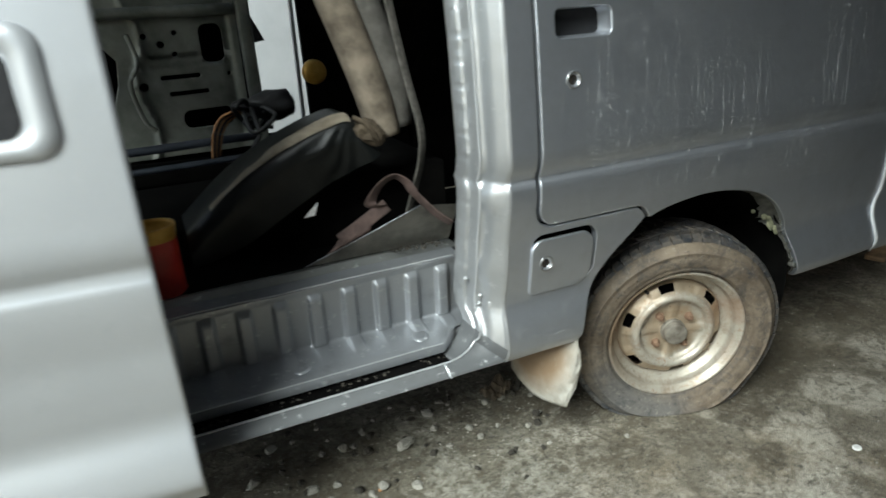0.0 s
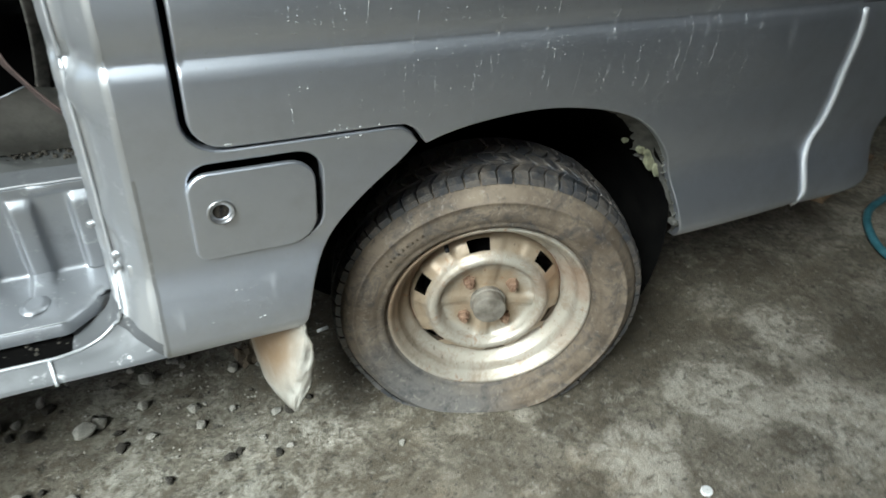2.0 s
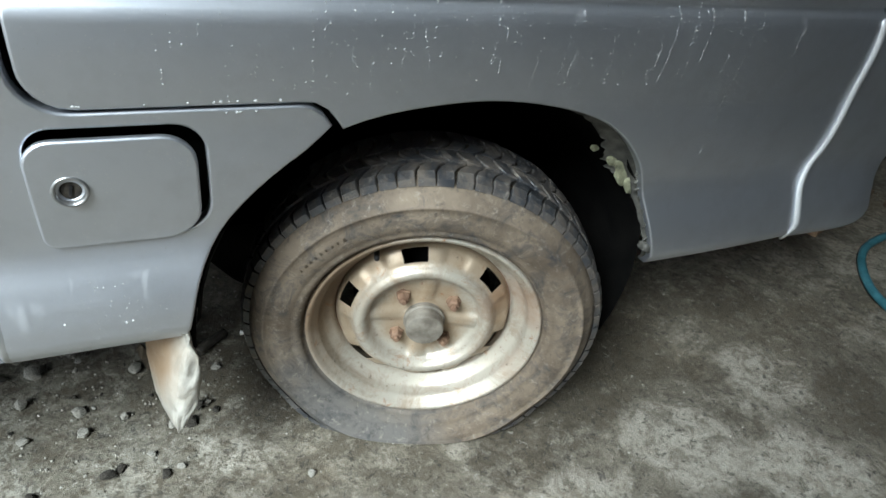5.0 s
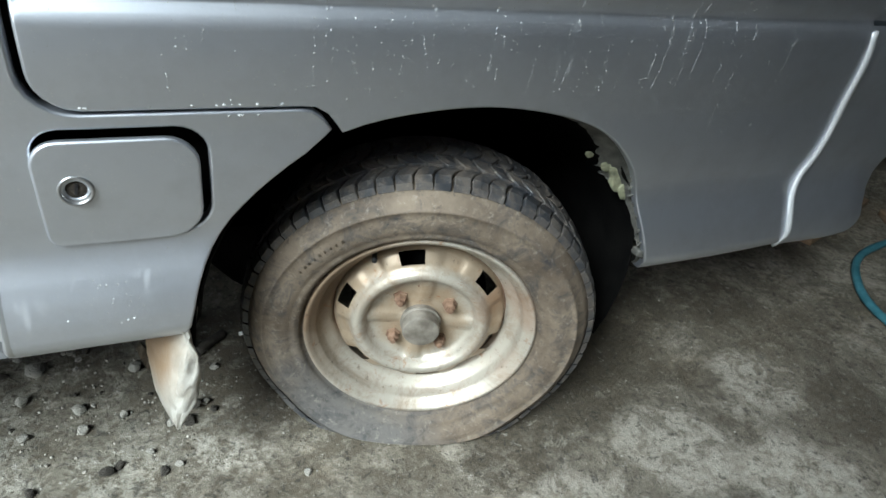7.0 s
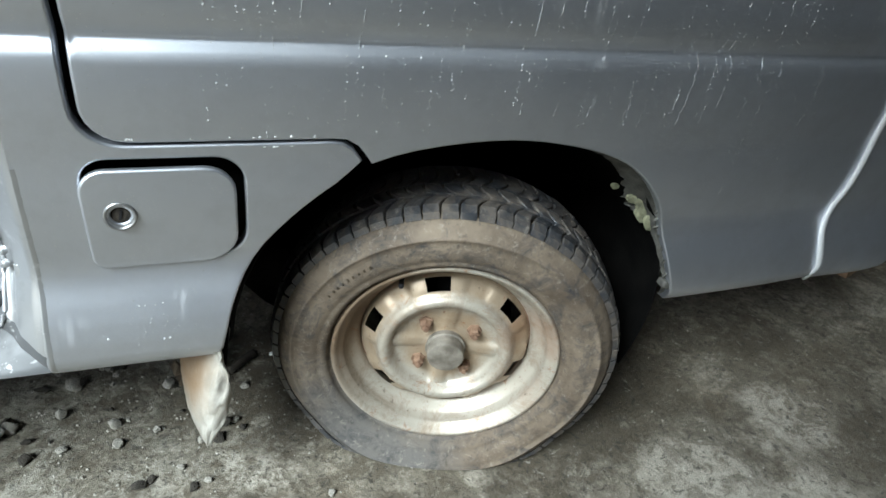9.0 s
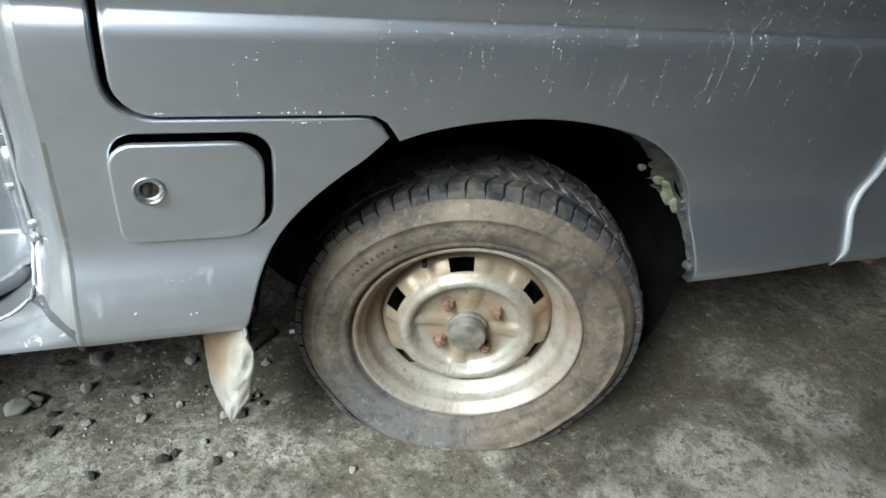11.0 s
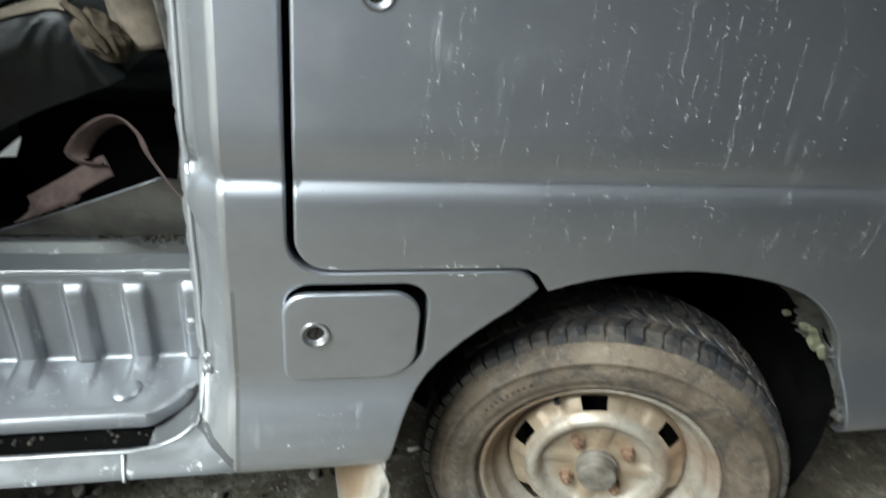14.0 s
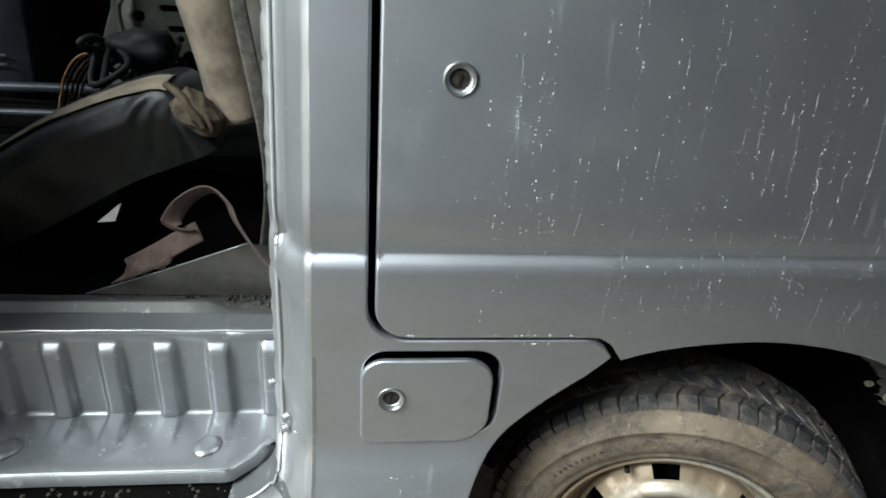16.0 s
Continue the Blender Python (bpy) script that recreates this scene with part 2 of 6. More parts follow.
def rubber(name, dusty):
    n = Nodes(name)
    dust = n.ramp(n.noise(26, 10, 0.76, distort=0.7), 0.30 if dusty else 0.42, 0.52 if dusty else 0.60)
    tone = n.mix(n.ramp(n.noise(9, 5, 0.65), 0.35, 0.65), (0.085, 0.064, 0.045), (0.200, 0.158, 0.115))
    # greyer tone towards the tyre's lower left
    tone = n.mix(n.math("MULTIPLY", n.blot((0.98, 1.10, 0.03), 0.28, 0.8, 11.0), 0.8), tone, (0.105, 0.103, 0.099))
    dark = n.mix(n.noise(30, 4), (0.014, 0.016, 0.019), (0.046, 0.049, 0.055))
    col = n.mix(n.math("MULTIPLY", dust, 0.95 if dusty else 0.50), dark, tone)
    scuff = n.ramp(n.noise(75, 8, 0.80, distort=0.5, loc=(3, 3, 3)), 0.55, 0.66)
    col = n.mix(n.math("MULTIPLY", scuff, 0.40), col, (0.36, 0.325, 0.275))
    rub = n.ramp(n.noise(75, 5, 0.7, loc=(8, 3, 1)), 0.58, 0.70)
    col = n.mix(n.math("MULTIPLY", rub, 0.6), col, (0.035, 0.030, 0.026))
    n.bump(n.math("ADD", n.noise(120, 5, 0.6), n.noise(38, 5, 0.7)), 0.5, 0.003)
    return n.done(col, 0.72 if dusty else n.math("ADD", 0.30, n.math("MULTIPLY", dust, 0.45)), 0, 0, 0.3 if dusty else 0.6)


def rim_paint(name, barrel):
    """Silver wheel paint under mud and rust; the barrel carries more mud."""
    n = Nodes(name)
    base = n.mix(n.noise(12, 4), (0.35, 0.318, 0.262), (0.50, 0.462, 0.395))
    mud = n.ramp(n.noise(15, 10, 0.78, distort=0.6), 0.47, 0.66)
    mud = n.math("MAXIMUM", n.math("MULTIPLY", mud, 0.70), n.math("MULTIPLY", n.blot((1.01, 1.15, 0.29), 0.24 if barrel else 0.13, 0.4), 0.9))
    col = n.mix(mud, base, (0.19, 0.128, 0.076))
    if not barrel:
        # mud and rust lying in the ring of the slots and in the hub's hollow
        m = n.node("ShaderNodeMapping")
        m.vector_type = "TEXTURE"
        m.inputs["Location"].default_value = (1.148, 1.166, 0.224)
        m.inputs["Scale"].default_value = (0.16, 0.16, 0.16)
        n.t.links.new(n.co.outputs["Object"], m.inputs[0])
        g = n.node("ShaderNodeTexGradient", Vector=m.outputs[0])
        g.gradient_type = "SPHERICAL"
        uneven = n.math("ADD", g.outputs[1], n.math("MULTIPLY", n.math("SUBTRACT", n.noise(22, 8, 0.75, loc=(5, 8, 1)), 0.30), 0.25))
        ring = n.math("MAXIMUM", n.ramp(uneven, 0.36, 0.28), n.math("MULTIPLY", n.ramp(uneven, 0.48, 0.58), n.ramp(uneven, 0.88, 0.74)))
        col = n.mix(n.math("MULTIPLY", ring, 0.62), col, (0.30, 0.205, 0.115))
    rust = n.ramp(n.noise(34, 10, 0.80, distort=0.8, loc=(6, 1, 2)), 0.575, 0.66)
    spots = n.math("MAXIMUM", n.blot((1.275, 1.12, 0.275), 0.075, 0.9, 40.0), n.blot((1.262, 1.12, 0.165), 0.06, 0.9, 40.0))
    rust = n.math("MAXIMUM", n.math("MULTIPLY", rust, 0.8), n.math("MULTIPLY", spots, 0.40))
    col = n.mix(rust, col, (0.27, 0.115, 0.04))
    chips = n.ramp(n.noise(85, 5, 0.7, loc=(2, 9, 4)), 0.62, 0.70)
    col = n.mix(n.math("MULTIPLY", chips, 0.7), col, (0.10, 0.065, 0.04))
    n.bump(n.math("ADD", n.math("MULTIPLY", rust, 0.4), n.noise(90, 5)), 0.22, 0.002)
    return n.done(col, n.math("ADD", 0.40, n.math("MULTIPLY", n.math("MAXIMUM", mud, rust), 0.35)), 0.4, 0.05)


def flap_plastic():
    n = Nodes("cream_plastic_stained")
    col = n.mix(n.ramp(n.noise(30, 5), 0.35, 0.65), (0.27, 0.252, 0.215), (0.40, 0.385, 0.345))
    tan = n.blot((0.762, 1.25, 0.275), 0.18, 0.25, 20.0)
    col = n.mix(n.math("MULTIPLY", tan, 0.9), col, (0.25, 0.165, 0.095))
    scuff = n.ramp(n.noise(55, 6, 0.75, stretch=(1, 1, 0.4)), 0.58, 0.68)
    col = n.mix(n.math("MULTIPLY", scuff, 0.5), col, (0.34, 0.31, 0.26))
    n.bump(n.noise(70, 6, 0.7, (1, 1, 0.4)), 0.5, 0.003)
    return n.done(col, 0.45)


GREY = paint_weathered()
SILVER = paint_fresh("silver_paint_bare", (0.50, 0.515, 0.53), (0.62, 0.63, 0.64), 0.30, 0.30)
STEP_PAINT = paint_fresh("dull_silver_step_paint", (0.24, 0.25, 0.265), (0.34, 0.35, 0.365), 0.40, 0.36, 0.68, 0.05)
# lighter copy of the silver paint: the pillar's lit side in its colour
FRAME_PAINT = paint_fresh("silver_frame_paint_lit", (0.37, 0.378, 0.388), (0.48, 0.488, 0.495), 0.36, 0.40, 0.72, 0.05)
SEAM_PAINT = paint_fresh("pale_seam_paint", (0.60, 0.61, 0.62), (0.72, 0.73, 0.74), 0.42, 0.10, 0.25, 0.1)
FLOOR_METAL = paint_fresh("worn_floor_metal", (0.20, 0.205, 0.20), (0.33, 0.335, 0.325), 0.36, 0.55, 0.75, 0.0)
# the pillar's paint again, its colour darkened for dirt and less light
SILL_PAINT = paint_fresh("dirty_shaded_sill_paint", (0.095, 0.098, 0.102), (0.155, 0.159, 0.163), 0.58, 0.6, 0.4, 0.02)
DRIED = plain("dried_white_paint", (0.36, 0.37, 0.375), (0.52, 0.525, 0.52), 0.5, 60, 0, 0.1)
LOCKMETAL = plain("worn_lock_metal", (0.025, 0.021, 0.017), (0.085, 0.072, 0.058), 0.5, 160, 0.5, 0.5)
DOOR_PAINT = paint_fresh("silver_grey_door_paint", (0.42, 0.436, 0.458), (0.48, 0.494, 0.512), 0.38, 0.05)
FLOOR_PAN = plain("dirty_floor_pan", (0.08, 0.075, 0.064), (0.20, 0.188, 0.163), 0.6, 14, 0.2, 0.3)
# grime set far blacker than real, to hold the shade of cavities
UNDER = plain("grimy_shaded_underbody", (0.0012, 0.0012, 0.0012), (0.0045, 0.0042, 0.0038), 0.95, 12, 0.0, 0.4, spec=0.05)
LINER = plain("grey_wheelhouse_metal", (0.035, 0.034, 0.030), (0.11, 0.106, 0.092), 0.6, 40, 0.2, 0.5)
CONCRETE = concrete()
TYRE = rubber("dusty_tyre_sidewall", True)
TREAD = rubber("tyre_tread", False)
RIM = rim_paint("wheel_paint_rusty", False)
BARREL = rim_paint("wheel_barrel_muddy", True)
RUST = plain("rusty_steel", (0.13, 0.07, 0.042), (0.27, 0.175, 0.115), 0.8, 60, 0.2, 0.6)
CAP = plain("dusty_hub_cap", (0.13, 0.112, 0.09), (0.27, 0.245, 0.205), 0.6, 40, 0.3, 0.4)
CHROME = plain("dull_chrome", (0.30, 0.30, 0.30), (0.46, 0.46, 0.46), 0.34, 60, 0.9, 0.05)
BLACK = plain("black_plastic", (0.008, 0.008, 0.009), (0.02, 0.02, 0.022), 0.5, 30, spec=0.3)
FLAP = flap_plastic()
VINYL = plain("black_vinyl", (0.0030, 0.0037, 0.0036), (0.0075, 0.0088, 0.0085), 0.42, 18, 0, 0.35, spec=0.35)
BEIGE = plain("beige_seat_fabric", (0.18, 0.146, 0.105), (0.30, 0.255, 0.195), 0.9, 22, 0, 0.6)
BACKREST = plain("stained_backrest_fabric", (0.10, 0.080, 0.058), (0.27, 0.222, 0.168), 0.9, 16, 0, 0.6)
GREYCLOTH = plain("grey_seat_fabric", (0.075, 0.069, 0.06), (0.14, 0.13, 0.115), 0.9, 22, 0, 0.6)
CLOTH = plain("brown_crumpled_cloth", (0.05, 0.036, 0.022), (0.115, 0.088, 0.058), 0.9, 40, 0, 0.6)
WEB = plain("grey_belt_webbing", (0.05, 0.046, 0.040), (0.115, 0.106, 0.092), 0.85, 90, 0, 0.7)
PINK = plain("faded_pink_strap", (0.038, 0.022, 0.018), (0.085, 0.054, 0.046), 0.8, 30, 0, 0.4)
INNER = plain("green_grey_inner_metal", (0.17, 0.185, 0.16), (0.30, 0.312, 0.275), 0.36, 10, 0.2, 0.15)
CANRED = plain("red_can_print", (0.40, 0.02, 0.015), (0.55, 0.04, 0.025), 0.35, 20, 0, 0.1)
CANGOLD = plain("golden_can_band", (0.55, 0.30, 0.05), (0.70, 0.42, 0.10), 0.4, 30, 0.4, 0.2)
COPPER = plain("orange_wire", (0.22, 0.09, 0.025), (0.36, 0.17, 0.055), 0.5, 40)
REDCAR = plain("red_car_paint", (0.22, 0.008, 0.010), (0.28, 0.012, 0.014), 0.22, 4, 0.1, 0.02, coat=0.6)
HOSE = plain("teal_rubber_hose", (0.03, 0.13, 0.16), (0.06, 0.20, 0.24), 0.5, 30)
STONE = plain("grey_rubble", (0.17, 0.16, 0.135), (0.42, 0.40, 0.35), 0.9, 45, 0, 0.7)
SOIL = plain("dark_dirt", (0.022, 0.019, 0.015), (0.060, 0.052, 0.040), 0.95, 60, 0, 0.9)
PLASTER = plain("grey_plaster_wall", (0.05, 0.048, 0.044), (0.09, 0.087, 0.08), 0.9, 3, 0, 0.4)
WHITEWALL = plain("white_plaster_wall", (0.40, 0.41, 0.42), (0.48, 0.49, 0.50), 0.9, 3, 0, 0.3)
SHEET = plain("zinc_roof_sheet", (0.25, 0.25, 0.25), (0.38, 0.38, 0.38), 0.5, 5, 0.6, 0.2)
TIMBER = plain("old_timber", (0.16, 0.10, 0.055), (0.30, 0.20, 0.12), 0.8, 20, 0, 0.5, (1, 1, 8))
WHITEPL = plain("white_plastic", (0.70, 0.70, 0.68), (0.82, 0.82, 0.80), 0.4, 30, 0, 0.1)

# ---- mesh helpers ----
from mathutils.geometry import delaunay_2d_cdt


def part(name, verts, faces, material, parent=None, label="", smooth=True):
    """One mesh object, as a part of parent."""
    me = bpy.data.meshes.new(name)
    me.from_pydata([tuple(v) for v in verts], [], faces)
    me.update()
    for p in me.polygons:
        p.use_smooth = smooth
    me.materials.append(material)
    ob = new(name, me)
    if parent is not None:
        ob.parent = parent
        ob.matrix_parent_inverse = parent.matrix_world.inverted()
    if label:
        ob["label"] = label
    return ob


def from_bm(name, bm, material, parent=None, label="", smooth=True):
    bm.normal_update()
    verts = [v.co.copy() for v in bm.verts]
    bm.verts.index_update()
    faces = [[v.index for v in f.verts] for f in bm.faces]
    bm.free()
    return part(name, verts, faces, material, parent, label, smooth)


def sharpened(ob, angle=35):
    """Smooth shading that breaks at edges sharper than angle."""
    bm = bmesh.new()
    bm.from_mesh(ob.data)
    bm.normal_update()
    for e in bm.edges:
        if len(e.link_faces) == 2 and e.calc_face_angle(0) > radians(angle):
            e.smooth = False
    bm.to_mesh(ob.data)
    bm.free()
    return ob


def boxed(name, size, m, material, parent=None, label="", bevel=0.004, segments=2):
    bm = bmesh.new()
    bmesh.ops.create_cube(bm, size=1.0)
    bmesh.ops.scale(bm, vec=size, verts=bm.verts)
    if bevel:
        bmesh.ops.bevel(bm, geom=bm.edges, offset=min(bevel, 0.45 * min(size)), segments=segments, affect="EDGES", profile=0.5)
    bmesh.ops.transform(bm, matrix=m, verts=bm.verts)
    return sharpened(from_bm(name, bm, material, parent, label), 50)


def lathe(profile, m, n=48, closed=False):
    """Verts and faces of a profile of (radius, height) turned about the local z of m."""
    verts, faces = [], []
    k = len(profile)
    for i in range(n):
        a = 2 * math.pi * i / n
        for r, h in profile:
            verts.append(m @ Vector((r * math.cos(a), r * math.sin(a), h)))
    for i in range(n):
        j = (i + 1) % n
        for q in range(k if closed else k - 1):
            w = (q + 1) % k
            faces.append((i * k + q, j * k + q, j * k + w, i * k + w))
    return verts, faces


def spline(points, per=8):
    """Catmull-Rom through points."""
    pts = [Vector(p) for p in points]
    pts = [2 * pts[0] - pts[1]] + pts + [2 * pts[-1] - pts[-2]]
    out = []
    for i in range(1, len(pts) - 2):
        p0, p1, p2, p3 = pts[i - 1 : i + 3]
        for s in range(per):
            t = s / per
            out.append(0.5 * (2 * p1 + (p2 - p0) * t + (2 * p0 - 5 * p1 + 4 * p2 - p3) * t * t + (3 * p1 - p0 - 3 * p2 + p3) * t ** 3))
    return out + [pts[-2]]


def tube(name, points, radius, material, parent=None, label="", per=8, sides=10, flat=None, normal=None):
    """A round tube, or with flat=(width, thickness) a strap, along a smooth path."""
    path = spline(points, per)
    verts, faces = [], []
    for i, p in enumerate(path):
        d = (path[min(i + 1, len(path) - 1)] - path[max(i - 1, 0)]).normalized()
        ref = Vector(normal) if normal else Vector((0, 0, 1)) if abs(d.z) < 0.9 else Vector((0, 1, 0))
        u = d.cross(ref).normalized()
        v = u.cross(d)
        for s in range(sides):
            a = 2 * math.pi * s / sides
            if flat:
                c, q = math.cos(a), math.sin(a)
                w = (abs(c) ** 0.4) * (1 if c > 0 else -1) * flat[0] / 2
                h = (abs(q) ** 0.4) * (1 if q > 0 else -1) * flat[1] / 2
                verts.append(p + u * w + v * h)
            else:
                verts.append(p + (u * math.cos(a) + v * math.sin(a)) * radius)
    for i in range(len(path) - 1):
        for s in range(sides):
            w = (s + 1) % sides
            faces.append((i * sides + s, i * sides + w, (i + 1) * sides + w, (i + 1) * sides + s))
    faces.append(tuple(range(sides))[::-1])
    faces.append(tuple((len(path) - 1) * sides + s for s in range(sides)))
    return part(name, verts, faces, material, parent, label)


def grid_faces(rows, cols, wrap=False):
    return [(r * cols + c, r * cols + (c + 1) % cols, (r + 1) * cols + (c + 1) % cols, (r + 1) * cols + c)
            for r in range(rows - 1) for c in range(cols if wrap else cols - 1)]


def inside(p, poly):
    x, z = p
    odd = False
    for (x0, z0), (x1, z1) in zip(poly, poly[1:] + poly[:1]):
        if (z0 > z) != (z1 > z) and x < (x1 - x0) * (z - z0) / (z1 - z0) + x0:
            odd = not odd
    return odd


def rounded(x0, z0, x1, z1, r, n=6):
    """A rounded rectangle, anticlockwise; r may be four radii from the low left corner on."""
    rr = (r,) * 4 if not isinstance(r, tuple) else r
    out = []
    for (cx, cz, a0), q in zip(((x0, z0, 180), (x1, z0, 270), (x1, z1, 0), (x0, z1, 90)), rr):
        ox, oz = (cx + q if cx == x0 else cx - q), (cz + q if cz == z0 else cz - q)
        for i in range(n + 1):
            a = radians(a0 + 90 * i / n)
            out.append((ox + q * math.cos(a), oz + q * math.sin(a)))
    return out


def dense(poly, step):
    out = []
    for (x0, z0), (x1, z1) in zip(poly, poly[1:] + poly[:1]):
        k = max(1, int(math.hypot(x1 - x0, z1 - z0) / step))
        out += [(x0 + (x1 - x0) * i / k, z0 + (z1 - z0) * i / k) for i in range(k)]
    return out


def pressed(name, outline, holes, depth, material, parent=None, label="", step=0.014, lip=0.012, edge=0.003):
    """A pressed sheet: the outline less the holes in x and z, y by depth(x, z), with rounded edges turned inward."""
    loops = [dense(l, step) for l in (outline, *holes)]
    pts, edges = [], []
    for l in loops:
        s = len(pts)
        pts += l
        edges += [(s + i, s + (i + 1) % len(l)) for i in range(len(l))]
    xs, zs = [p[0] for p in outline], [p[1] for p in outline]
    border = np.array(pts)
    zz = min(zs) + step / 2
    while zz < max(zs):
        grow = step * 0.25 if 0.715 < zz < 0.765 else step if zz < 1.15 else step * 5
        xx = min(xs) + step / 2
        while xx < max(xs):
            if inside((xx, zz), outline) and not any(inside((xx, zz), h) for h in holes):
                if np.min(np.hypot(border[:, 0] - xx, border[:, 1] - zz)) > step * (0.2 if 0.715 < zz < 0.765 else 0.55):
                    pts.append((xx, zz))
            xx += step if zz < 1.15 else step * 3
        zz += grow
    vs, _, fs, *_ = delaunay_2d_cdt([Vector(p) for p in pts], edges, [], 0, 1e-6)
    keep = []
    for f in fs:
        cx, cz = sum(vs[i].x for i in f) / 3, sum(vs[i].y for i in f) / 3
        if inside((cx, cz), outline) and not any(inside((cx, cz), h) for h in holes):
            keep.append(tuple(f))
    verts = [Vector((v.x, depth(v.x, v.y), v.y)) for v in vs]
    faces = []
    for f in keep:
        a, b, c = (verts[i] for i in f)
        faces.append(f if (b - a).cross(c - a).y < 0 else f[::-1])
    def normal(x, z):
        e = 0.002
        gx, gz = (depth(x + e, z) - depth(x - e, z)) / (2 * e), (depth(x, z + e) - depth(x, z - e)) / (2 * e)
        return Vector((gx, -1.0, gz)).normalized()

    normals = [normal(v.x, v.z) for v in verts]
    # turned edges
    for l, sign in [(loops[0], 1)] + [(h, -1) for h in loops[1:]]:
        area = sum(a[0] * b[1] - b[0] * a[1] for a, b in zip(l, l[1:] + l[:1]))
        turn = 1 if area > 0 else -1
        k, s = len(l), len(verts)
        rings = [(edge * math.sin(radians(t)), edge * (1 - math.cos(radians(t))), t) for t in (0, 22, 45, 68, 90)] + [(edge, lip, 90)]
        for off, dy, t in rings:
            for i in range(k):
                a, b, c = l[i - 1], l[i], l[(i + 1) % k]
                d = Vector((c[0] - a[0], c[1] - a[1]))
                d = d.normalized() if d.length else Vector((1, 0))
                nx, nz = d.y * turn * sign, -d.x * turn * sign
                verts.append(Vector((b[0] + nx * off, depth(b[0], b[1]) + dy, b[1] + nz * off)))
                n0 = normal(b[0], b[1])
                normals.append((n0 * math.cos(radians(t)) + Vector((nx, 0, nz)) * math.sin(radians(t))).normalized())
        for r in range(len(rings) - 1):
            for i in range(k):
                j = (i + 1) % k
                q = (s + r * k + i, s + r * k + j, s + (r + 1) * k + j, s + (r + 1) * k + i)
                flat = (verts[q[1]] - verts[q[0]]).cross(verts[q[3]] - verts[q[0]])
                faces.append(q if flat.dot(normals[q[0]] + normals[q[2]]) > 0 else q[::-1])
    ob = part(name, verts, faces, material, parent, label)
    ob.data.normals_split_custom_set_from_vertices([tuple(n) for n in normals])
    return ob


def thing(name, at, label, category, group=""):
    ob = new(name)
    ob.matrix_world = Matrix.Translation(at)
    ob.empty_display_size = 0.1
    bpy.context.view_layer.update()
    return tagged(ob, label, category, group)


# ---- floor and the workshop round it ----
def ground():
    ticks = [-60, -30, -15, -8, -5, -3.5, -2.5]
    xs = ticks + [-1.8, -1.4] + list(np.arange(-1.0, -0.3, 0.04)) + list(np.arange(-0.3, 2.4, 0.012)) + list(np.arange(2.4, 3.4, 0.04)) + [3.8, 4.5, 6, 9, 15, 30, 60]
    ys = ticks + [-1.5, -0.8, -0.3] + list(np.arange(0.0, 0.5, 0.04)) + list(np.arange(0.5, 1.65, 0.012)) + list(np.arange(1.65, 2.6, 0.04)) + [3, 4, 6, 9, 15, 30, 60]
    verts = []
    for y in ys:
        for x in xs:
            h = 0.0
            if -0.9 < x < 3.3 and 0.05 < y < 2.5:
                h = 0.006 * noise.noise(Vector((x * 2.2, y * 2.2, 0))) + 0.003 * noise.noise(Vector((x * 9, y * 9, 3)))
                if -0.3 < x < 2.4 and 0.5 < y < 1.65:
                    broken = max(0.15, 1.0 - math.hypot((x - 0.45) / 0.60, (y - 1.32) / 0.42) ** 2)
                    h += broken * (0.004 * noise.noise(Vector((x * 38, y * 38, 7))) + 0.0025 * noise.noise(Vector((x * 85, y * 85, 2))))
            verts.append((x, y, h))
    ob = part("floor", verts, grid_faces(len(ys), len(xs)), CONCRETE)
    tagged(ob, "stained grey concrete workshop floor with oil patches, painted shade and grit", "floor", kind="structure")


def shed():
    def wall(name, x0, y0, x1, y1, h, mat, label):
        ob = boxed(name, (abs(x1 - x0) or 0.15, abs(y1 - y0) or 0.15, h), pose((x0 + x1) / 2, (y0 + y1) / 2, h / 2), mat, None, "", 0)
        tagged(ob, label, "wall", kind="structure")

    wall("wall_far", -5.0, 3.9, 7.0, 4.05, 3.3, WHITEWALL, "pale plastered workshop wall beyond the van")
    wall("wall_end", 7.0, -5.0, 7.15, 4.05, 3.3, PLASTER, "grey plastered end wall of the workshop")
    # unseen wall, placed to block sun and sky on the right
    wall("shade_wall", -1.0, -1.75, 7.0, -1.6, 3.3, PLASTER, "unseen dull grey wall, added to keep light off the right")
    # no roof is seen; these edges are placed to shape the daylight
    # roof sheets: over the van's near side, and over the deep end of the workshop
    for x0, x1, y0, y1 in ((-0.8, 7.3, -1.75, 2.35), (0.9, 7.3, 2.352, 4.05)):
        verts = []
        xs = np.arange(x0, x1, 0.038)
        for z in (3.36, 3.35):
            for x in xs:
                w = 0.018 * math.sin(x * 2 * math.pi / 0.152)
                verts += [(x, y0, z + w), (x, y1, z + w)]
        k = 2 * len(xs)
        faces = []
        for i in range(len(xs) - 1):
            a = 2 * i
            faces += [(a, a + 2, a + 3, a + 1), (k + a, k + a + 1, k + a + 3, k + a + 2)]
        tagged(part("shade_roof", verts, faces, SHEET), "unseen corrugated zinc roof, added to shape the daylight", "roof", kind="structure")


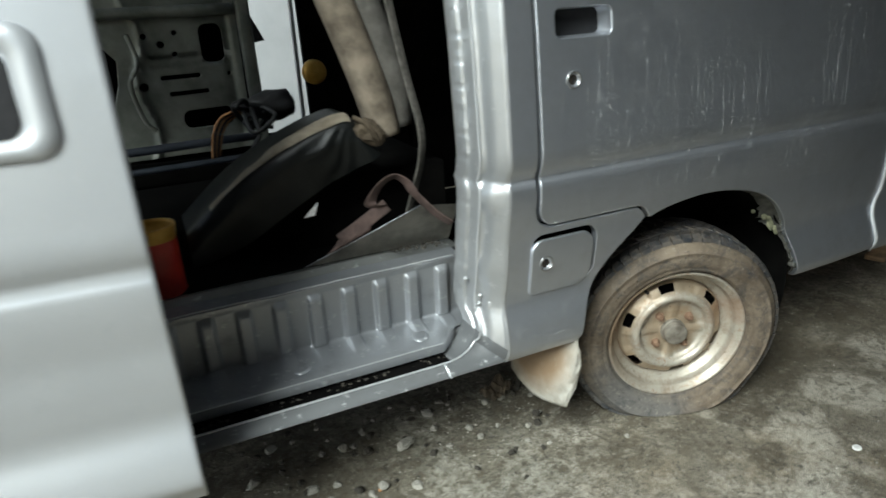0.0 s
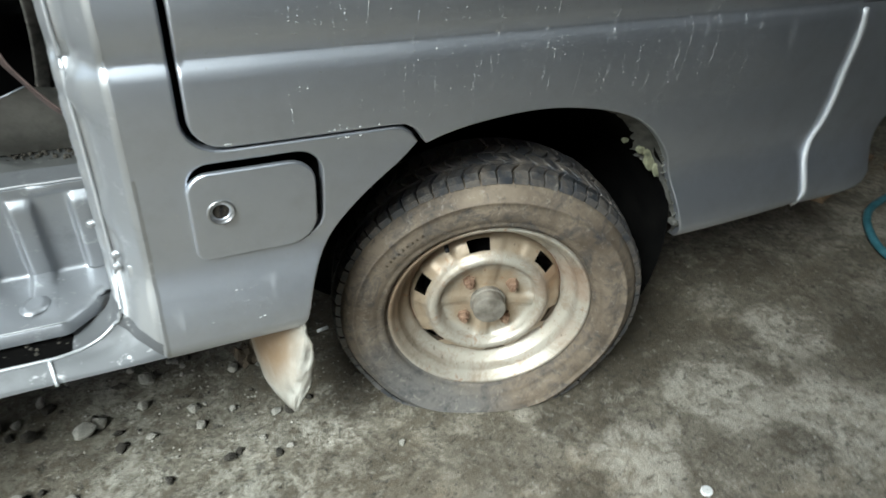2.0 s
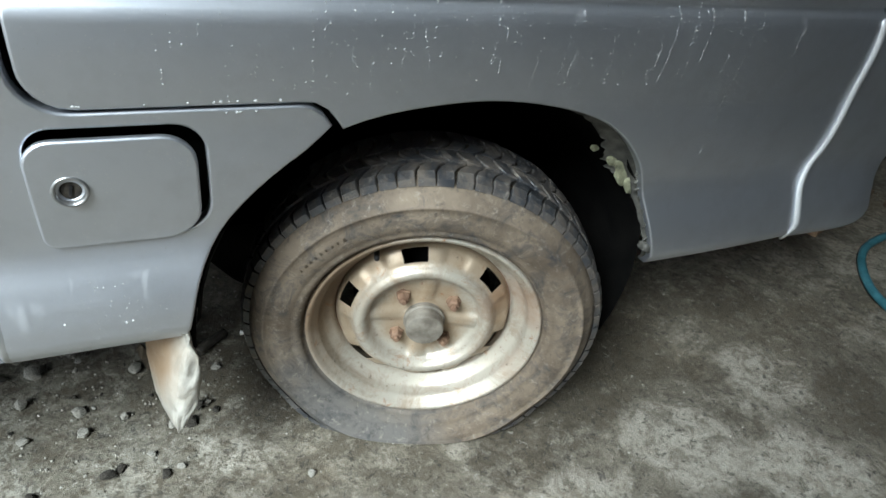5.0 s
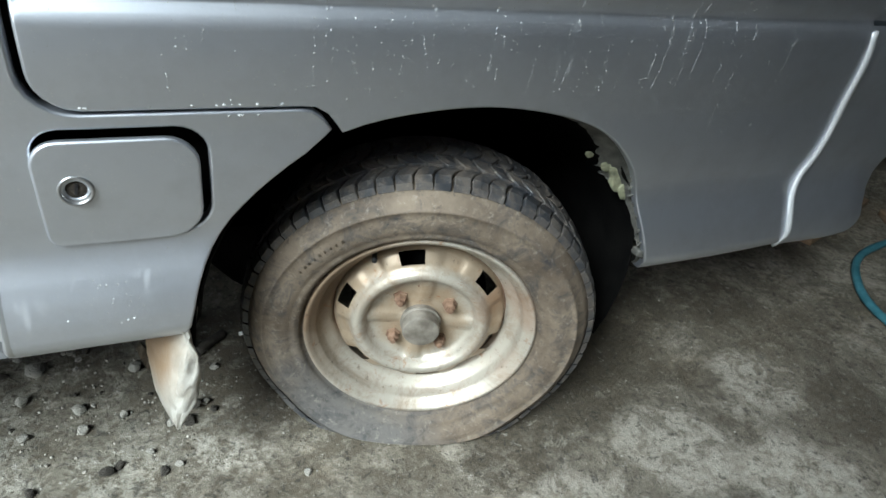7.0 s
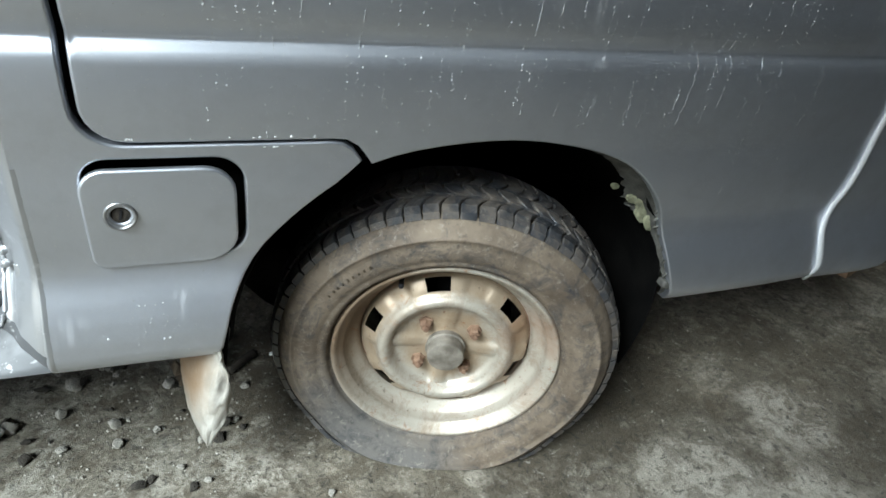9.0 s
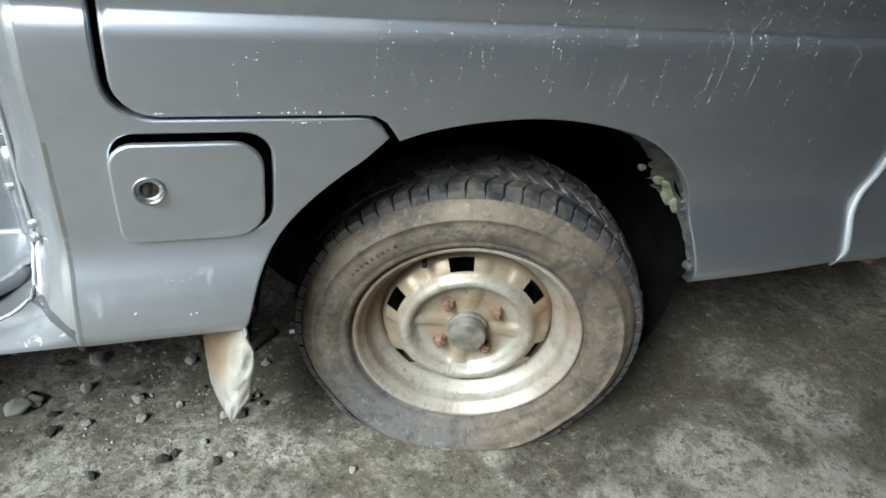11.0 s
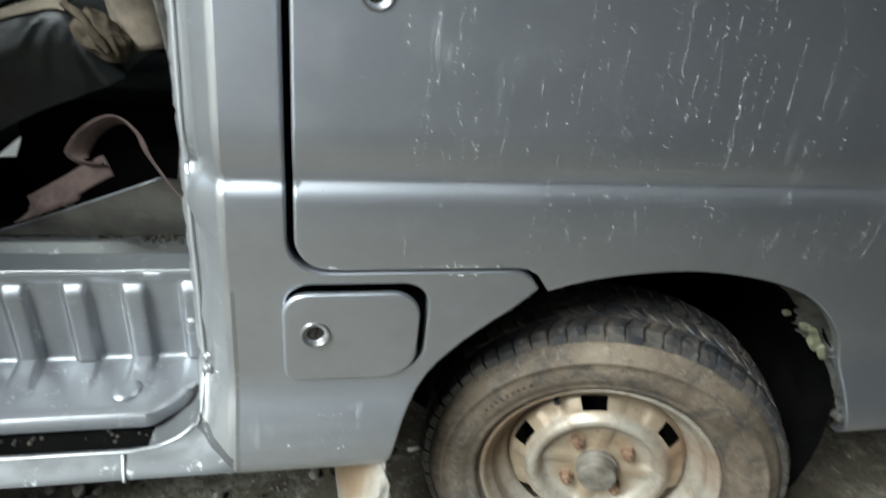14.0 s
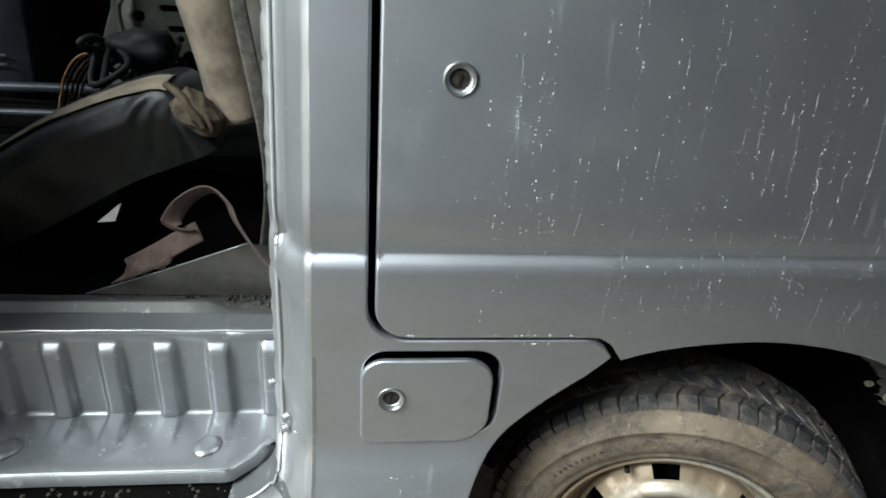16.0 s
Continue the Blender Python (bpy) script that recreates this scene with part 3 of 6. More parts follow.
# ---- shape of the van's side ----
PROFILE = ((0.20, 1.170), (0.29, 1.160), (0.315, 1.142), (0.328, 1.1285), (0.338, 1.1195), (0.350, 1.1150), (0.37, 1.1155), (0.40, 1.1210), (0.425, 1.1285), (0.44, 1.1340), (0.455, 1.1370), (0.475, 1.1365), (0.50, 1.131), (0.55, 1.123), (0.60, 1.118),
           (0.66, 1.1065), (0.690, 1.1025), (0.712, 1.1018), (0.7205, 1.1030), (0.7265, 1.1064), (0.7305, 1.1108), (0.7335, 1.1120), (0.7385, 1.1090), (0.745, 1.1048), (0.754, 1.1004), (0.766, 1.0970), (0.780, 1.0951), (0.79, 1.0948), (0.85, 1.0985), (1.0, 1.109), (1.4, 1.15), (1.9, 1.24))
PZ, PY = [p[0] for p in PROFILE], [p[1] for p in PROFILE]


def side(x, z):
    """Depth of the van's outer skin."""
    y = float(np.mean(np.interp([z - 0.003, z - 0.0015, z, z + 0.0015, z + 0.003], PZ, PY)))
    return y + 0.03 * max(0.0, (x - 1.55) / 0.5) ** 2


# wheel arch from its front foot to its rear foot
ARCH = [tuple(p) for p in spline([(0.806, 0.325), (0.834, 0.426), (0.896, 0.520), (0.995, 0.595), (1.124, 0.621), (1.242, 0.615), (1.359, 0.580), (1.440, 0.511), (1.480, 0.430), (1.518, 0.322)], 5)]
SPLIT = min(range(len(ARCH)), key=lambda i: abs(ARCH[i][0] - 0.992))


def seam(z):
    """x of the seam between the side panel and the rear corner."""
    return float(np.interp(z, [0.30, 0.42, 0.50, 0.56, 0.66, 0.735, 1.9], [1.838, 1.812, 1.826, 1.824, 1.806, 1.788, 1.760]))


def corner_piece(parent, name, z0, z1, x_off, label, mat):
    """The rear corner, swept from the side round to the back."""
    zs = np.linspace(z0, z1, 40)
    verts, cols = [], 0
    for z in zs:
        y0 = side(1.82, z)
        row = []
        xs = seam(z) + 0.002
        x1 = float(np.interp(z, [0.315, 0.335, 0.36, 0.385, 0.42, 0.46, 0.525, 0.60, 0.66, 0.715, 1.7], [1.955, 1.972, 1.976, 1.968, 1.966, 1.985, 2.014, 2.012, 1.984, 1.940, 1.88])) - x_off
        for i in range(5):
            row.append((xs + (x1 - xs) * i / 4, y0))
        r = 0.14
        for i in range(1, 15):
            a = radians(90 * i / 14)
            row.append((x1 + r * math.sin(a), y0 + r * (1 - math.cos(a))))
        row += [(x1 + r, y0 + 0.5), (x1 + r, 2.5)]
        cols = len(row)
        verts += [(x, y, z) for x, y in row]
    return part(name, verts, grid_faces(len(zs), cols), mat, parent, label)


def van_body(van):
    front = ARCH[: SPLIT + 1]
    rear = ARCH[SPLIT:]
    # strip behind the pillar and below the seam, with the fuel lid's recess
    a_out = [(0.636, 1.80), (0.634, 1.0), (0.632, 0.74), (0.628, 0.55), (0.622, 0.326), (0.72, 0.328)] + front[:-2]
    a_out += [(0.979, 0.5965), (0.970, 0.6085), (0.957, 0.618), (0.945, 0.6195), (0.735, 0.6195)]
    a_out += [(0.734 - 0.0475 * math.sin(radians(t)), 0.667 - 0.0475 * math.cos(radians(t))) for t in (15, 30, 45, 60, 75, 90)] + [(0.6875, 1.80)]
    recess = rounded(0.683, 0.467, 0.8535, 0.6105, (0.014, 0.042, 0.036, 0.030))
    pressed("quarter_panel", a_out, [recess], side, GREY, van, "grey painted panel with white overspray dots", 0.012, 0.016, 0.0035)
    # large panel over the wheel
    b_out = [(0.7035, 1.80), (0.7015, 0.667)]
    b_out += [(0.7385 - 0.037 * math.cos(radians(t)), 0.667 - 0.037 * math.sin(radians(t))) for t in (10, 25, 40, 55, 70, 90)]
    b_out += [(0.945, 0.630), (0.963, 0.6285), (0.979, 0.619), (0.990, 0.605)] + rear + [(1.66, 0.328)]
    b_out += [(seam(z), z) for z in (0.338, 0.36, 0.38, 0.40, 0.42, 0.46, 0.50, 0.56, 0.60, 0.66, 0.70, 0.735, 0.9, 1.2, 1.8)]
    pocket = rounded(0.736, 0.992, 0.872, 1.052, 0.016)
    lock = [(0.776 + 0.0135 * math.cos(t), 0.917 + 0.0135 * math.sin(t)) for t in np.linspace(0, 2 * math.pi, 18, endpoint=False)]
    pressed("side_panel", b_out, [pocket, lock], side, GREY, van, "grey painted panel with drips, handle recess and key lock", 0.014, 0.018, 0.0035)
    # channel behind the seams, its shade put into a near-black colour
    path = [(0.697, 1.8), (0.6965, 0.68), (0.708, 0.638), (0.74, 0.6245), (0.94, 0.6245), (0.97, 0.616), (0.985, 0.60)]
    verts = []
    for x, z in path:
        y = side(x, z) + 0.019
        d = 0.012
        verts += [(x - d, y, z - d), (x + d, y + 0.002, z + d)]
    part("seam_channel", verts, grid_faces(len(path), 2), UNDER, van)
    # fuel lid box, near black for its shade
    box = []
    for dy in (0.014, 0.045):
        box += [(x, side(x, z) + dy, z) for x, z in recess]
    n = len(recess)
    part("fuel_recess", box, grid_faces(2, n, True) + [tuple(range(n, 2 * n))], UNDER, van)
    lid_shape = rounded(0.6865, 0.470, 0.8370, 0.5930, (0.012, 0.036, 0.030, 0.024))
    key_hole = [(0.7195 + 0.0135 * math.cos(t), 0.541 + 0.0135 * math.sin(t)) for t in np.linspace(0, 2 * math.pi, 18, endpoint=False)]
    lid = pressed("fuel_lid", lid_shape, [key_hole], lambda x, z: side(x, z) - 0.005 - 0.02 * (0.84 - x) * 0.2, GREY, van, "grey fuel lid standing slightly open", 0.012, 0.007, 0.0035)
    lid_lock(lid, 0.7195, 0.541, side(0.72, 0.541) - 0.0055)
    lid_lock(van, 0.776, 0.917, side(0.776, 0.917) + 0.0005, 1.0)
    # recess of the side panel's handle
    cup = []
    ring = rounded(0.738, 0.994, 0.870, 1.050, 0.015)
    for s, dy in ((1.0, 0.003), (0.97, 0.016), (0.86, 0.034), (0.3, 0.038)):
        for x, z in ring:
            cup.append((0.804 + (x - 0.804) * s, side(x, z) + dy, 1.022 + (z - 1.022) * s))
    n = len(ring)
    recess_ob = part("handle_recess", cup[: 3 * n], grid_faces(3, n, True), GREY, van, "pressed handle recess")
    # recess is body paint; its back is black to paint in the shadow
    part("recess_shade", cup[2 * n :], grid_faces(2, n, True) + [tuple(range(n, 2 * n))], BLACK, recess_ob, "back of the recess, its shade painted black")
    # seam mouldings at the rear corner
    tube("seam_strip", [(seam(z) + 0.002, side(1.82, z) - 0.002, z) for z in np.linspace(0.322, 0.722, 12)], 0.006, SEAM_PAINT, van, "pale silver seam strip", 3, 8, flat=(0.0125, 0.006), normal=(0, 1, 0))
    tube("seam_strip", [(seam(z) + 0.001, side(1.80, z) - 0.001, z) for z in np.linspace(0.755, 1.7, 8)], 0.004, SEAM_PAINT, van, "pale silver seam strip", 3, 8, flat=(0.007, 0.005), normal=(0, 1, 0))
    corner_piece(van, "rear_bumper", 0.318, 0.729, 0.0, "grey rounded bumper corner", GREY)
    corner_piece(van, "rear_corner", 0.736, 1.75, 0.03, "grey body corner with the lamp missing", GREY)
    # torn lamp bracket over the bumper
    for i in range(7):
        m = pose(1.90 + 0.022 * i + random.uniform(-0.01, 0.01), side(1.9, 0.75) + 0.006 + 0.012 * i, 0.752 + random.uniform(0, 0.03), random.uniform(-40, 40), random.uniform(-60, 60), random.uniform(0, 90))
        boxed("lamp_bracket", (random.uniform(0.02, 0.045), 0.002, random.uniform(0.008, 0.02)), m, CHROME if i % 2 else SILVER, van, "bent bare metal", 0)
    # roof, far side, front and back, that close the body
    roof = []
    xs = np.linspace(-1.45, 2.1, 12)
    for x in xs:
        for i in range(15):
            s = i / 14
            roof.append((x, 1.22 + s * 1.22, 1.80 + 0.09 * math.sin(math.pi * s) ** 0.6))
    part("roof", roof, grid_faces(len(xs), 15), GREY, van, "grey painted roof")
    boxed("back_panel", (0.03, 1.25, 1.4), pose(2.08, 1.86, 1.1), GREY, van, "", 0.01)
    boxed("partition", (0.02, 1.2, 0.55), pose(-1.4, 1.83, 0.775), UNDER, van, "", 0)
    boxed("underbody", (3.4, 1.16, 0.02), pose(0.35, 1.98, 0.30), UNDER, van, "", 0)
    boxed("far_side", (1.50, 0.03, 1.5), pose(1.345, 2.62, 1.05), UNDER, van, "", 0.005)
    boxed("far_sill", (2.4, 0.06, 0.36), pose(-0.2, 2.62, 0.46), UNDER, van, "", 0.01)
    # unseen; added over the far window opening to keep light out
    boxed("far_window_block", (2.1, 0.05, 0.66), pose(-0.66, 2.58, 1.48), INNER, van, "", 0.01)


def lid_lock(parent, x, z, y, size=1.0):
    """A round key lock in its bezel."""
    m = pose(x, y, z, 90)
    prof = [(0.0175, -0.002), (0.0172, 0.002), (0.0155, 0.0035), (0.0135, 0.002), (0.0120, -0.003), (0.0115, -0.006)]
    v, f = lathe(prof, m, 28)
    bezel = part("key_lock", v, f, CHROME, parent, "round chrome key lock")
    v, f = lathe([(0.0118, -0.006), (0.0108, -0.0035), (0.004, -0.003), (0.0005, -0.003)], m, 24)
    holder = bezel if parent.name == "van" else parent
    part("lock_barrel", v, f, LOCKMETAL, holder, "worn brown lock barrel")
    boxed("key_slot", (0.0025, 0.002, 0.011), pose(x, y + 0.0022, z, 0, 12, 0), BLACK, holder, "", 0)


# ---- opening: pillar, sill, step ----
JAMB = ((0.000, 0.000), (0.006, 0.0015), (0.010, 0.006), (0.021, 0.020), (0.026, 0.026), (0.030, 0.040), (0.033, 0.050), (0.040, 0.0545), (0.0435, 0.0555), (0.046, 0.0635), (0.049, 0.085), (0.0535, 0.0875), (0.057, 0.091), (0.0585, 0.120), (0.060, 0.128), (0.058, 0.131))
SILL = ((0.000, 0.000), (0.003, 0.001), (0.006, 0.003), (0.011, 0.008), (0.014, 0.011), (0.017, 0.015), (0.019, 0.018), (0.0215, 0.021), (0.0230, 0.024), (0.0215, 0.028), (0.014, 0.033), (0.011, 0.036), (0.010, 0.045), (0.010, 0.070), (0.010, 0.085), (0.010, 0.098))
CREST = 8


def opening(van):
    """Rear pillar turned inward from the outer skin, running round a curved corner into the sill."""
    stations = []
    for z in [1.80, 1.5, 1.3, 1.15] + list(np.arange(1.08, 0.45, -0.006)):
        x = float(np.interp(z, [0.326, 0.55, 0.74, 1.0, 1.8], [0.6215, 0.6275, 0.6315, 0.6335, 0.6355]))
        stations.append(((x, z), (x - JAMB[CREST][0], z), 1.0))
    outer = [(0.6225, 0.435), (0.622, 0.41), (0.622, 0.385), (0.622, 0.36), (0.622, 0.342), (0.6215, 0.327), (0.606, 0.327), (0.59, 0.327), (0.57, 0.3275), (0.55, 0.328), (0.52, 0.328), (0.49, 0.328)]
    crest = spline([(0.579, 0.435, 0), (0.5775, 0.405, 0), (0.569, 0.380, 0), (0.548, 0.361, 0), (0.520, 0.352, 0), (0.490, 0.351, 0)], 12)
    for i, o in enumerate(outer):
        t = (i / (len(outer) - 1)) * (len(crest) - 1)
        c = crest[int(round(t))]
        stations.append((o, (c.x, c.y), 1 - (i + 1) / len(outer)))
    for x in (0.45, 0.40, 0.33, 0.25, 0.15, 0.0, -0.2, -0.6, -1.2):
        stations.append(((x, 0.328), (x, 0.351), 0.0))
    verts, cols = [], len(JAMB)
    for (xo, zo), (xc, zc), w in stations:
        top = w * JAMB[CREST][0] + (1 - w) * SILL[CREST][0]
        for q in range(cols):
            u = (w * JAMB[q][0] + (1 - w) * SILL[q][0]) / top
            d = w * JAMB[q][1] + (1 - w) * SILL[q][1]
            x, z = xo + (xc - xo) * u, zo + (zc - zo) * u
            wob = 0.0005 * noise.noise(Vector((q * 0.7, z * 25, x * 25)))
            if w == 1.0:
                if q > 10:
                    wob += 0.0014 * noise.noise(Vector((q * 0.2, z * 45, 1)))
                    wob += (0.0016 + 0.0012 * noise.noise(Vector((zo * 17, 3, 3)))) * math.exp(-((((zo - 0.05) / 0.047 + 0.25 * noise.noise(Vector((zo * 9, 1, 1)))) % 1.0 - 0.5) / 0.07) ** 2)
                if 3 <= q <= 6:
                    dent = math.exp(-((zo - 0.738) / 0.012) ** 2)
                    d += 0.006 * dent
                    x -= 0.012 * math.sin(max(0.0, min(1.0, (zo - 0.665) / 0.065)) * math.pi) * (q - 2) / 4
                    x -= 0.008 * math.sin(max(0.0, min(1.0, (zo - 0.50) / 0.08)) * math.pi) * (q - 2) / 4
            verts.append((x + wob, side(0.63, max(zo, 0.325)) + d + wob, z))
    cut = next(i for i, (o, c, w) in enumerate(stations) if w < 0.7)
    sharpened(part("pillar", verts[: (cut + 1) * cols], grid_faces(cut + 1, cols), FRAME_PAINT, van, "silver pillar with stepped flanges"), 50)
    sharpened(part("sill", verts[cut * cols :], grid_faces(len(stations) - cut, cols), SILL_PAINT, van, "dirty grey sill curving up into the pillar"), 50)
    tube("sill_joint", [(0.486, side(0.6, 0.33) - 0.001, 0.327), (0.484, side(0.6, 0.33) + 0.010, 0.341), (0.482, side(0.6, 0.33) + 0.022, 0.352)], 0.0022, SILVER, van, "welded joint bead", 4, 6)
    boxed("sill_bottom", (1.9, 0.10, 0.012), pose(-0.32, 1.205, 0.318), UNDER, van, "", 0.002)
    # hinge bolts low on the pillar
    for x, y, z in ((0.588, 1.178, 0.475), (0.586, 1.182, 0.455), (0.584, 1.186, 0.425), (0.568, 1.205, 0.51)):
        v, f = lathe([(0.0005, 0.006), (0.004, 0.006), (0.0055, 0.004), (0.0058, 0.0)], pose(x, y, z, 90, 0, -35), 10)
        part("bolt", v, f, FRAME_PAINT, van, "small painted bolt")
    boxed("catch_plate", (0.012, 0.004, 0.040), pose(0.603, 1.160, 0.445, 0, 0, -30), FRAME_PAINT, van, "small worn catch plate", 0.0015)
    # pale tube painting in the crest's highlight, and rough filler along the outer edge
    line = []
    for (xo, zo), (xc, zc), w in stations:
        if zo < 1.1:
            d = w * JAMB[CREST][1] + (1 - w) * SILL[CREST][1]
            line.append((xc, side(0.63, max(zo, 0.325)) + d - 0.0012 * w, zc + 0.0004))
    tube("crest_highlight", line, 0.0023, SILVER, van, "bright edge, the crest's highlight put into colour", 2, 6)
    verts = []
    zs = np.linspace(0.330, 0.60, 46)
    for z in zs:
        x = float(np.interp(z, [0.326, 0.55, 0.74], [0.6215, 0.6275, 0.6315]))
        r = 0.5 + 0.5 * noise.noise(Vector((z * 60, 3, 0)))
        wide = 0.004 + 0.006 * r * max(0.0, 1 - (z - 0.33) / 0.26)
        y = side(0.63, z)
        for q, out in ((0.004, 0.0), (0.0, -0.0012), (-0.35 * wide, -0.0008 - 0.001 * r), (-0.7 * wide, 0.003), (-wide, 0.008 + 0.6 * wide)):
            verts.append((x + q + 0.0008 * noise.noise(Vector((z * 150, q * 400, 1))), y + out, z))
    part("filler_edge", verts, grid_faces(len(zs), 5), FRAME_PAINT, van, "rough pale filler along the pillar's edge")
    # near-black strip over the silver channel floor, painting in its shade
    cv = []
    cx = list(np.linspace(-1.2, 0.45, 24)) + [0.48, 0.51, 0.53, 0.545, 0.555, 0.563]
    for x in cx:
        back = 0.0 if x < 0.49 else 0.028 * ((x - 0.49) / 0.075) ** 2
        for y in (1.172 + back, 1.185 + 0.8 * back, 1.21, 1.25):
            cv.append((x, y, 0.3405 + 0.001 * noise.noise(Vector((x * 40, y * 40, 2)))))
    part("channel_shade", cv, grid_faces(len(cx), 4), UNDER, van, "near-black strip, painted shade in the channel behind the sill")


def step(van):
    """Ribbed riser and tread behind the sill."""
    n_rib, pitch, first = 16, 0.0740, 0.553

    def rib(x):
        """Height of the pressed ribs along x."""
        u = ((first - x) / pitch + 0.5) % 1.0 - 0.5
        w = abs(u) * pitch
        return 0.0115 * float(np.interp(w, [0.0, 0.006, 0.0095, 0.0125, 0.0155, 0.0185, 0.021], [1.0, 1.0, 0.98, 0.86, 0.30, 0.03, 0.0]))

    xs = []
    for i in range(n_rib):
        c = first - i * pitch
        xs += [c + o for q in (0.0, 0.003, 0.006, 0.0095, 0.0125, 0.0155, 0.0185, 0.021, 0.029) for o in ({q, -q})]
    xs = sorted(xs + [0.60, 0.59])
    lines = [(1.345, 0.534, 0.0), (1.312, 0.530, 0.0), (1.303, 0.5305, 0.0), (1.298, 0.528, 0.0), (1.2985, 0.520, 0.0), (1.3015, 0.515, 0.05), (1.302, 0.511, 0.35), (1.302, 0.506, 0.72), (1.302, 0.500, 0.94), (1.3025, 0.493, 1.0),
             (1.306, 0.45, 1.0), (1.310, 0.395, 1.0), (1.309, 0.390, 1.0), (1.304, 0.386, 0.9), (1.29, 0.384, 0.7), (1.262, 0.380, 0.4), (1.250, 0.378, 0.0), (1.222, 0.374, 0.0), (1.204, 0.371, 0.0), (1.200, 0.368, 0.0), (1.200, 0.350, 0.0)]
    verts = []
    for y, z, k in lines:
        for x in xs:
            h = rib(x) * k
            long = 1.0 if int(round((first - x) / pitch)) % 2 == 1 else 0.35
            wob = 0.0022 * noise.noise(Vector((x * 14, z * 40, 1))) if z > 0.515 else 0.0008 * noise.noise(Vector((x * 20, y * 20, 4)))
            if z < 0.389 and y < 1.306:
                cut = max(0.0, (x - 0.505) / 0.055)
                yy = y + (0.055 * min(cut, 1.0) if y < 1.21 else 0.03 * min(cut, 1.0) if y < 1.23 else 0.0)
                verts.append((x, yy + wob, z + h * long))
            else:
                verts.append((x, y - h + wob, z + 0.3 * wob))
    ob = part("step", verts, grid_faces(len(lines), len(xs)), STEP_PAINT, van, "silver pressed step with ribbed riser and scuffed tread")
    sharpened(ob, 62)
    # pale tubes put the highlights of both edges into colour
    tube("lip_highlight", [(x, 1.3005 + 0.0008 * noise.noise(Vector((x * 30, 0, 0))), 0.5312 + 0.0022 * noise.noise(Vector((x * 14, 21.2, 1)))) for x in np.linspace(-0.3, 0.585, 40)], 0.0014, SILVER, van, "rubbed edge of the step, its highlight painted in", 2, 6)
    tube("lip_highlight", [(x, 1.2015, 0.3712) for x in np.linspace(-0.3, 0.503, 14)], 0.0012, SILVER, van, "rubbed edge of the tread, its highlight painted in", 2, 6)
    # oval embossing on the tread
    for x in (0.468, 0.20):
        v = []
        for s, h in ((1.0, 0.0), (0.85, 0.003), (0.5, 0.0035), (0.02, 0.0035)):
            for i in range(18):
                a = 2 * math.pi * i / 18
                v.append((x + s * (0.019 * math.cos(a) + 0.004 * math.sin(a)), 1.245 + s * 0.021 * math.sin(a), 0.3778 + 1.3 * h + 0.063 * s * 0.021 * math.sin(a)))
        part("tread_boss", v, grid_faces(4, 18, True), STEP_PAINT, van)
    # flecks of white paint on the tread and the riser
    rf = random.Random(8)
    fv, ff = [], []
    for i in range(420):
        x, y = rf.uniform(-0.2, 0.52), rf.uniform(1.206, 1.292)
        if noise.noise(Vector((x * 22, y * 40, 3))) < 0.05:
            continue
        r, k = rf.choice((0.0006, 0.0009, 0.0014, 0.0022)), len(fv)
        z = float(np.interp(y, [1.204, 1.222, 1.250, 1.262, 1.29], [0.371, 0.374, 0.378, 0.380, 0.384])) + 0.0018
        for q in range(7):
            a = 2 * math.pi * q / 7
            rr = r * rf.uniform(0.6, 1.3)
            fv.append((x + rr * math.cos(a), y + rr * math.sin(a), z + 0.12 * rr * math.sin(a)))
        ff.append(tuple(range(k, k + 7)))
    tagged(part("paint_flecks", fv, ff, DRIED, van, "white paint flecks on the step", False), kind="stuff")
    # cabin floor with a bead, dirt and the sloped cover
    fx = np.linspace(-1.35, 0.62, 60)
    fy = [1.343, 1.352, 1.357, 1.364, 1.370, 1.378, 1.40, 1.412]
    fv = []
    for y in fy:
        for x in fx:
            bead = 0.013 if y in (1.357, 1.364, 1.370) and -0.2 < x < 0.47 else 0.0
            fv.append((x, y, 0.533 + bead + 0.001 * noise.noise(Vector((x * 12, y * 12, 0)))))
    part("cabin_floor", fv, grid_faces(len(fy), len(fx)), FLOOR_METAL, van, "dirty bare metal cabin floor")
    # floor behind the lip goes near black: the seats' shade in its colour
    boxed("rear_floor", (1.98, 1.22, 0.012), pose(-0.37, 2.018, 0.528), UNDER, van, "floor under the seats, painted near black for shade", 0)
    # triangular steel plate rising to the seat box
    part("engine_cover", [(0.265, 1.405, 0.536), (0.62, 1.40, 0.536), (0.62, 1.33, 0.640), (0.525, 1.325, 0.655), (0.40, 1.36, 0.598)], [(0, 1, 2, 3, 4)], FLOOR_PAN, van, "bare grey steel cover plate", False)
    tube("cover_edge", [(0.265, 1.405, 0.536), (0.40, 1.36, 0.598), (0.525, 1.325, 0.655)], 0.0011, STEP_PAINT, van, "cut edge", 4, 6)
    # near-black box added for the shaded void under the cushion
    boxed("seat_void", (0.80, 0.50, 0.09), pose(-0.06, 1.83, 0.575), UNDER, van, "", 0.01)
    boxed("engine_box", (0.40, 0.45, 0.20), pose(0.48, 1.75, 0.60), UNDER, van, "", 0.01)
    v, f = lathe([(0.0005, 0.0015), (0.006, 0.0015), (0.0075, 0.0)], pose(0.372, 1.398, 0.556, 50), 12)
    part("bolt", v, f, BLACK, van, "dark bolt head")
    bmd = bmesh.new()
    for i in range(700):
        x, y = random.uniform(0.02, 0.60), random.gauss(1.388, 0.013)
        if noise.noise(Vector((x * 17, y * 30, 5))) < 0.35 - 0.75 * x:
            continue
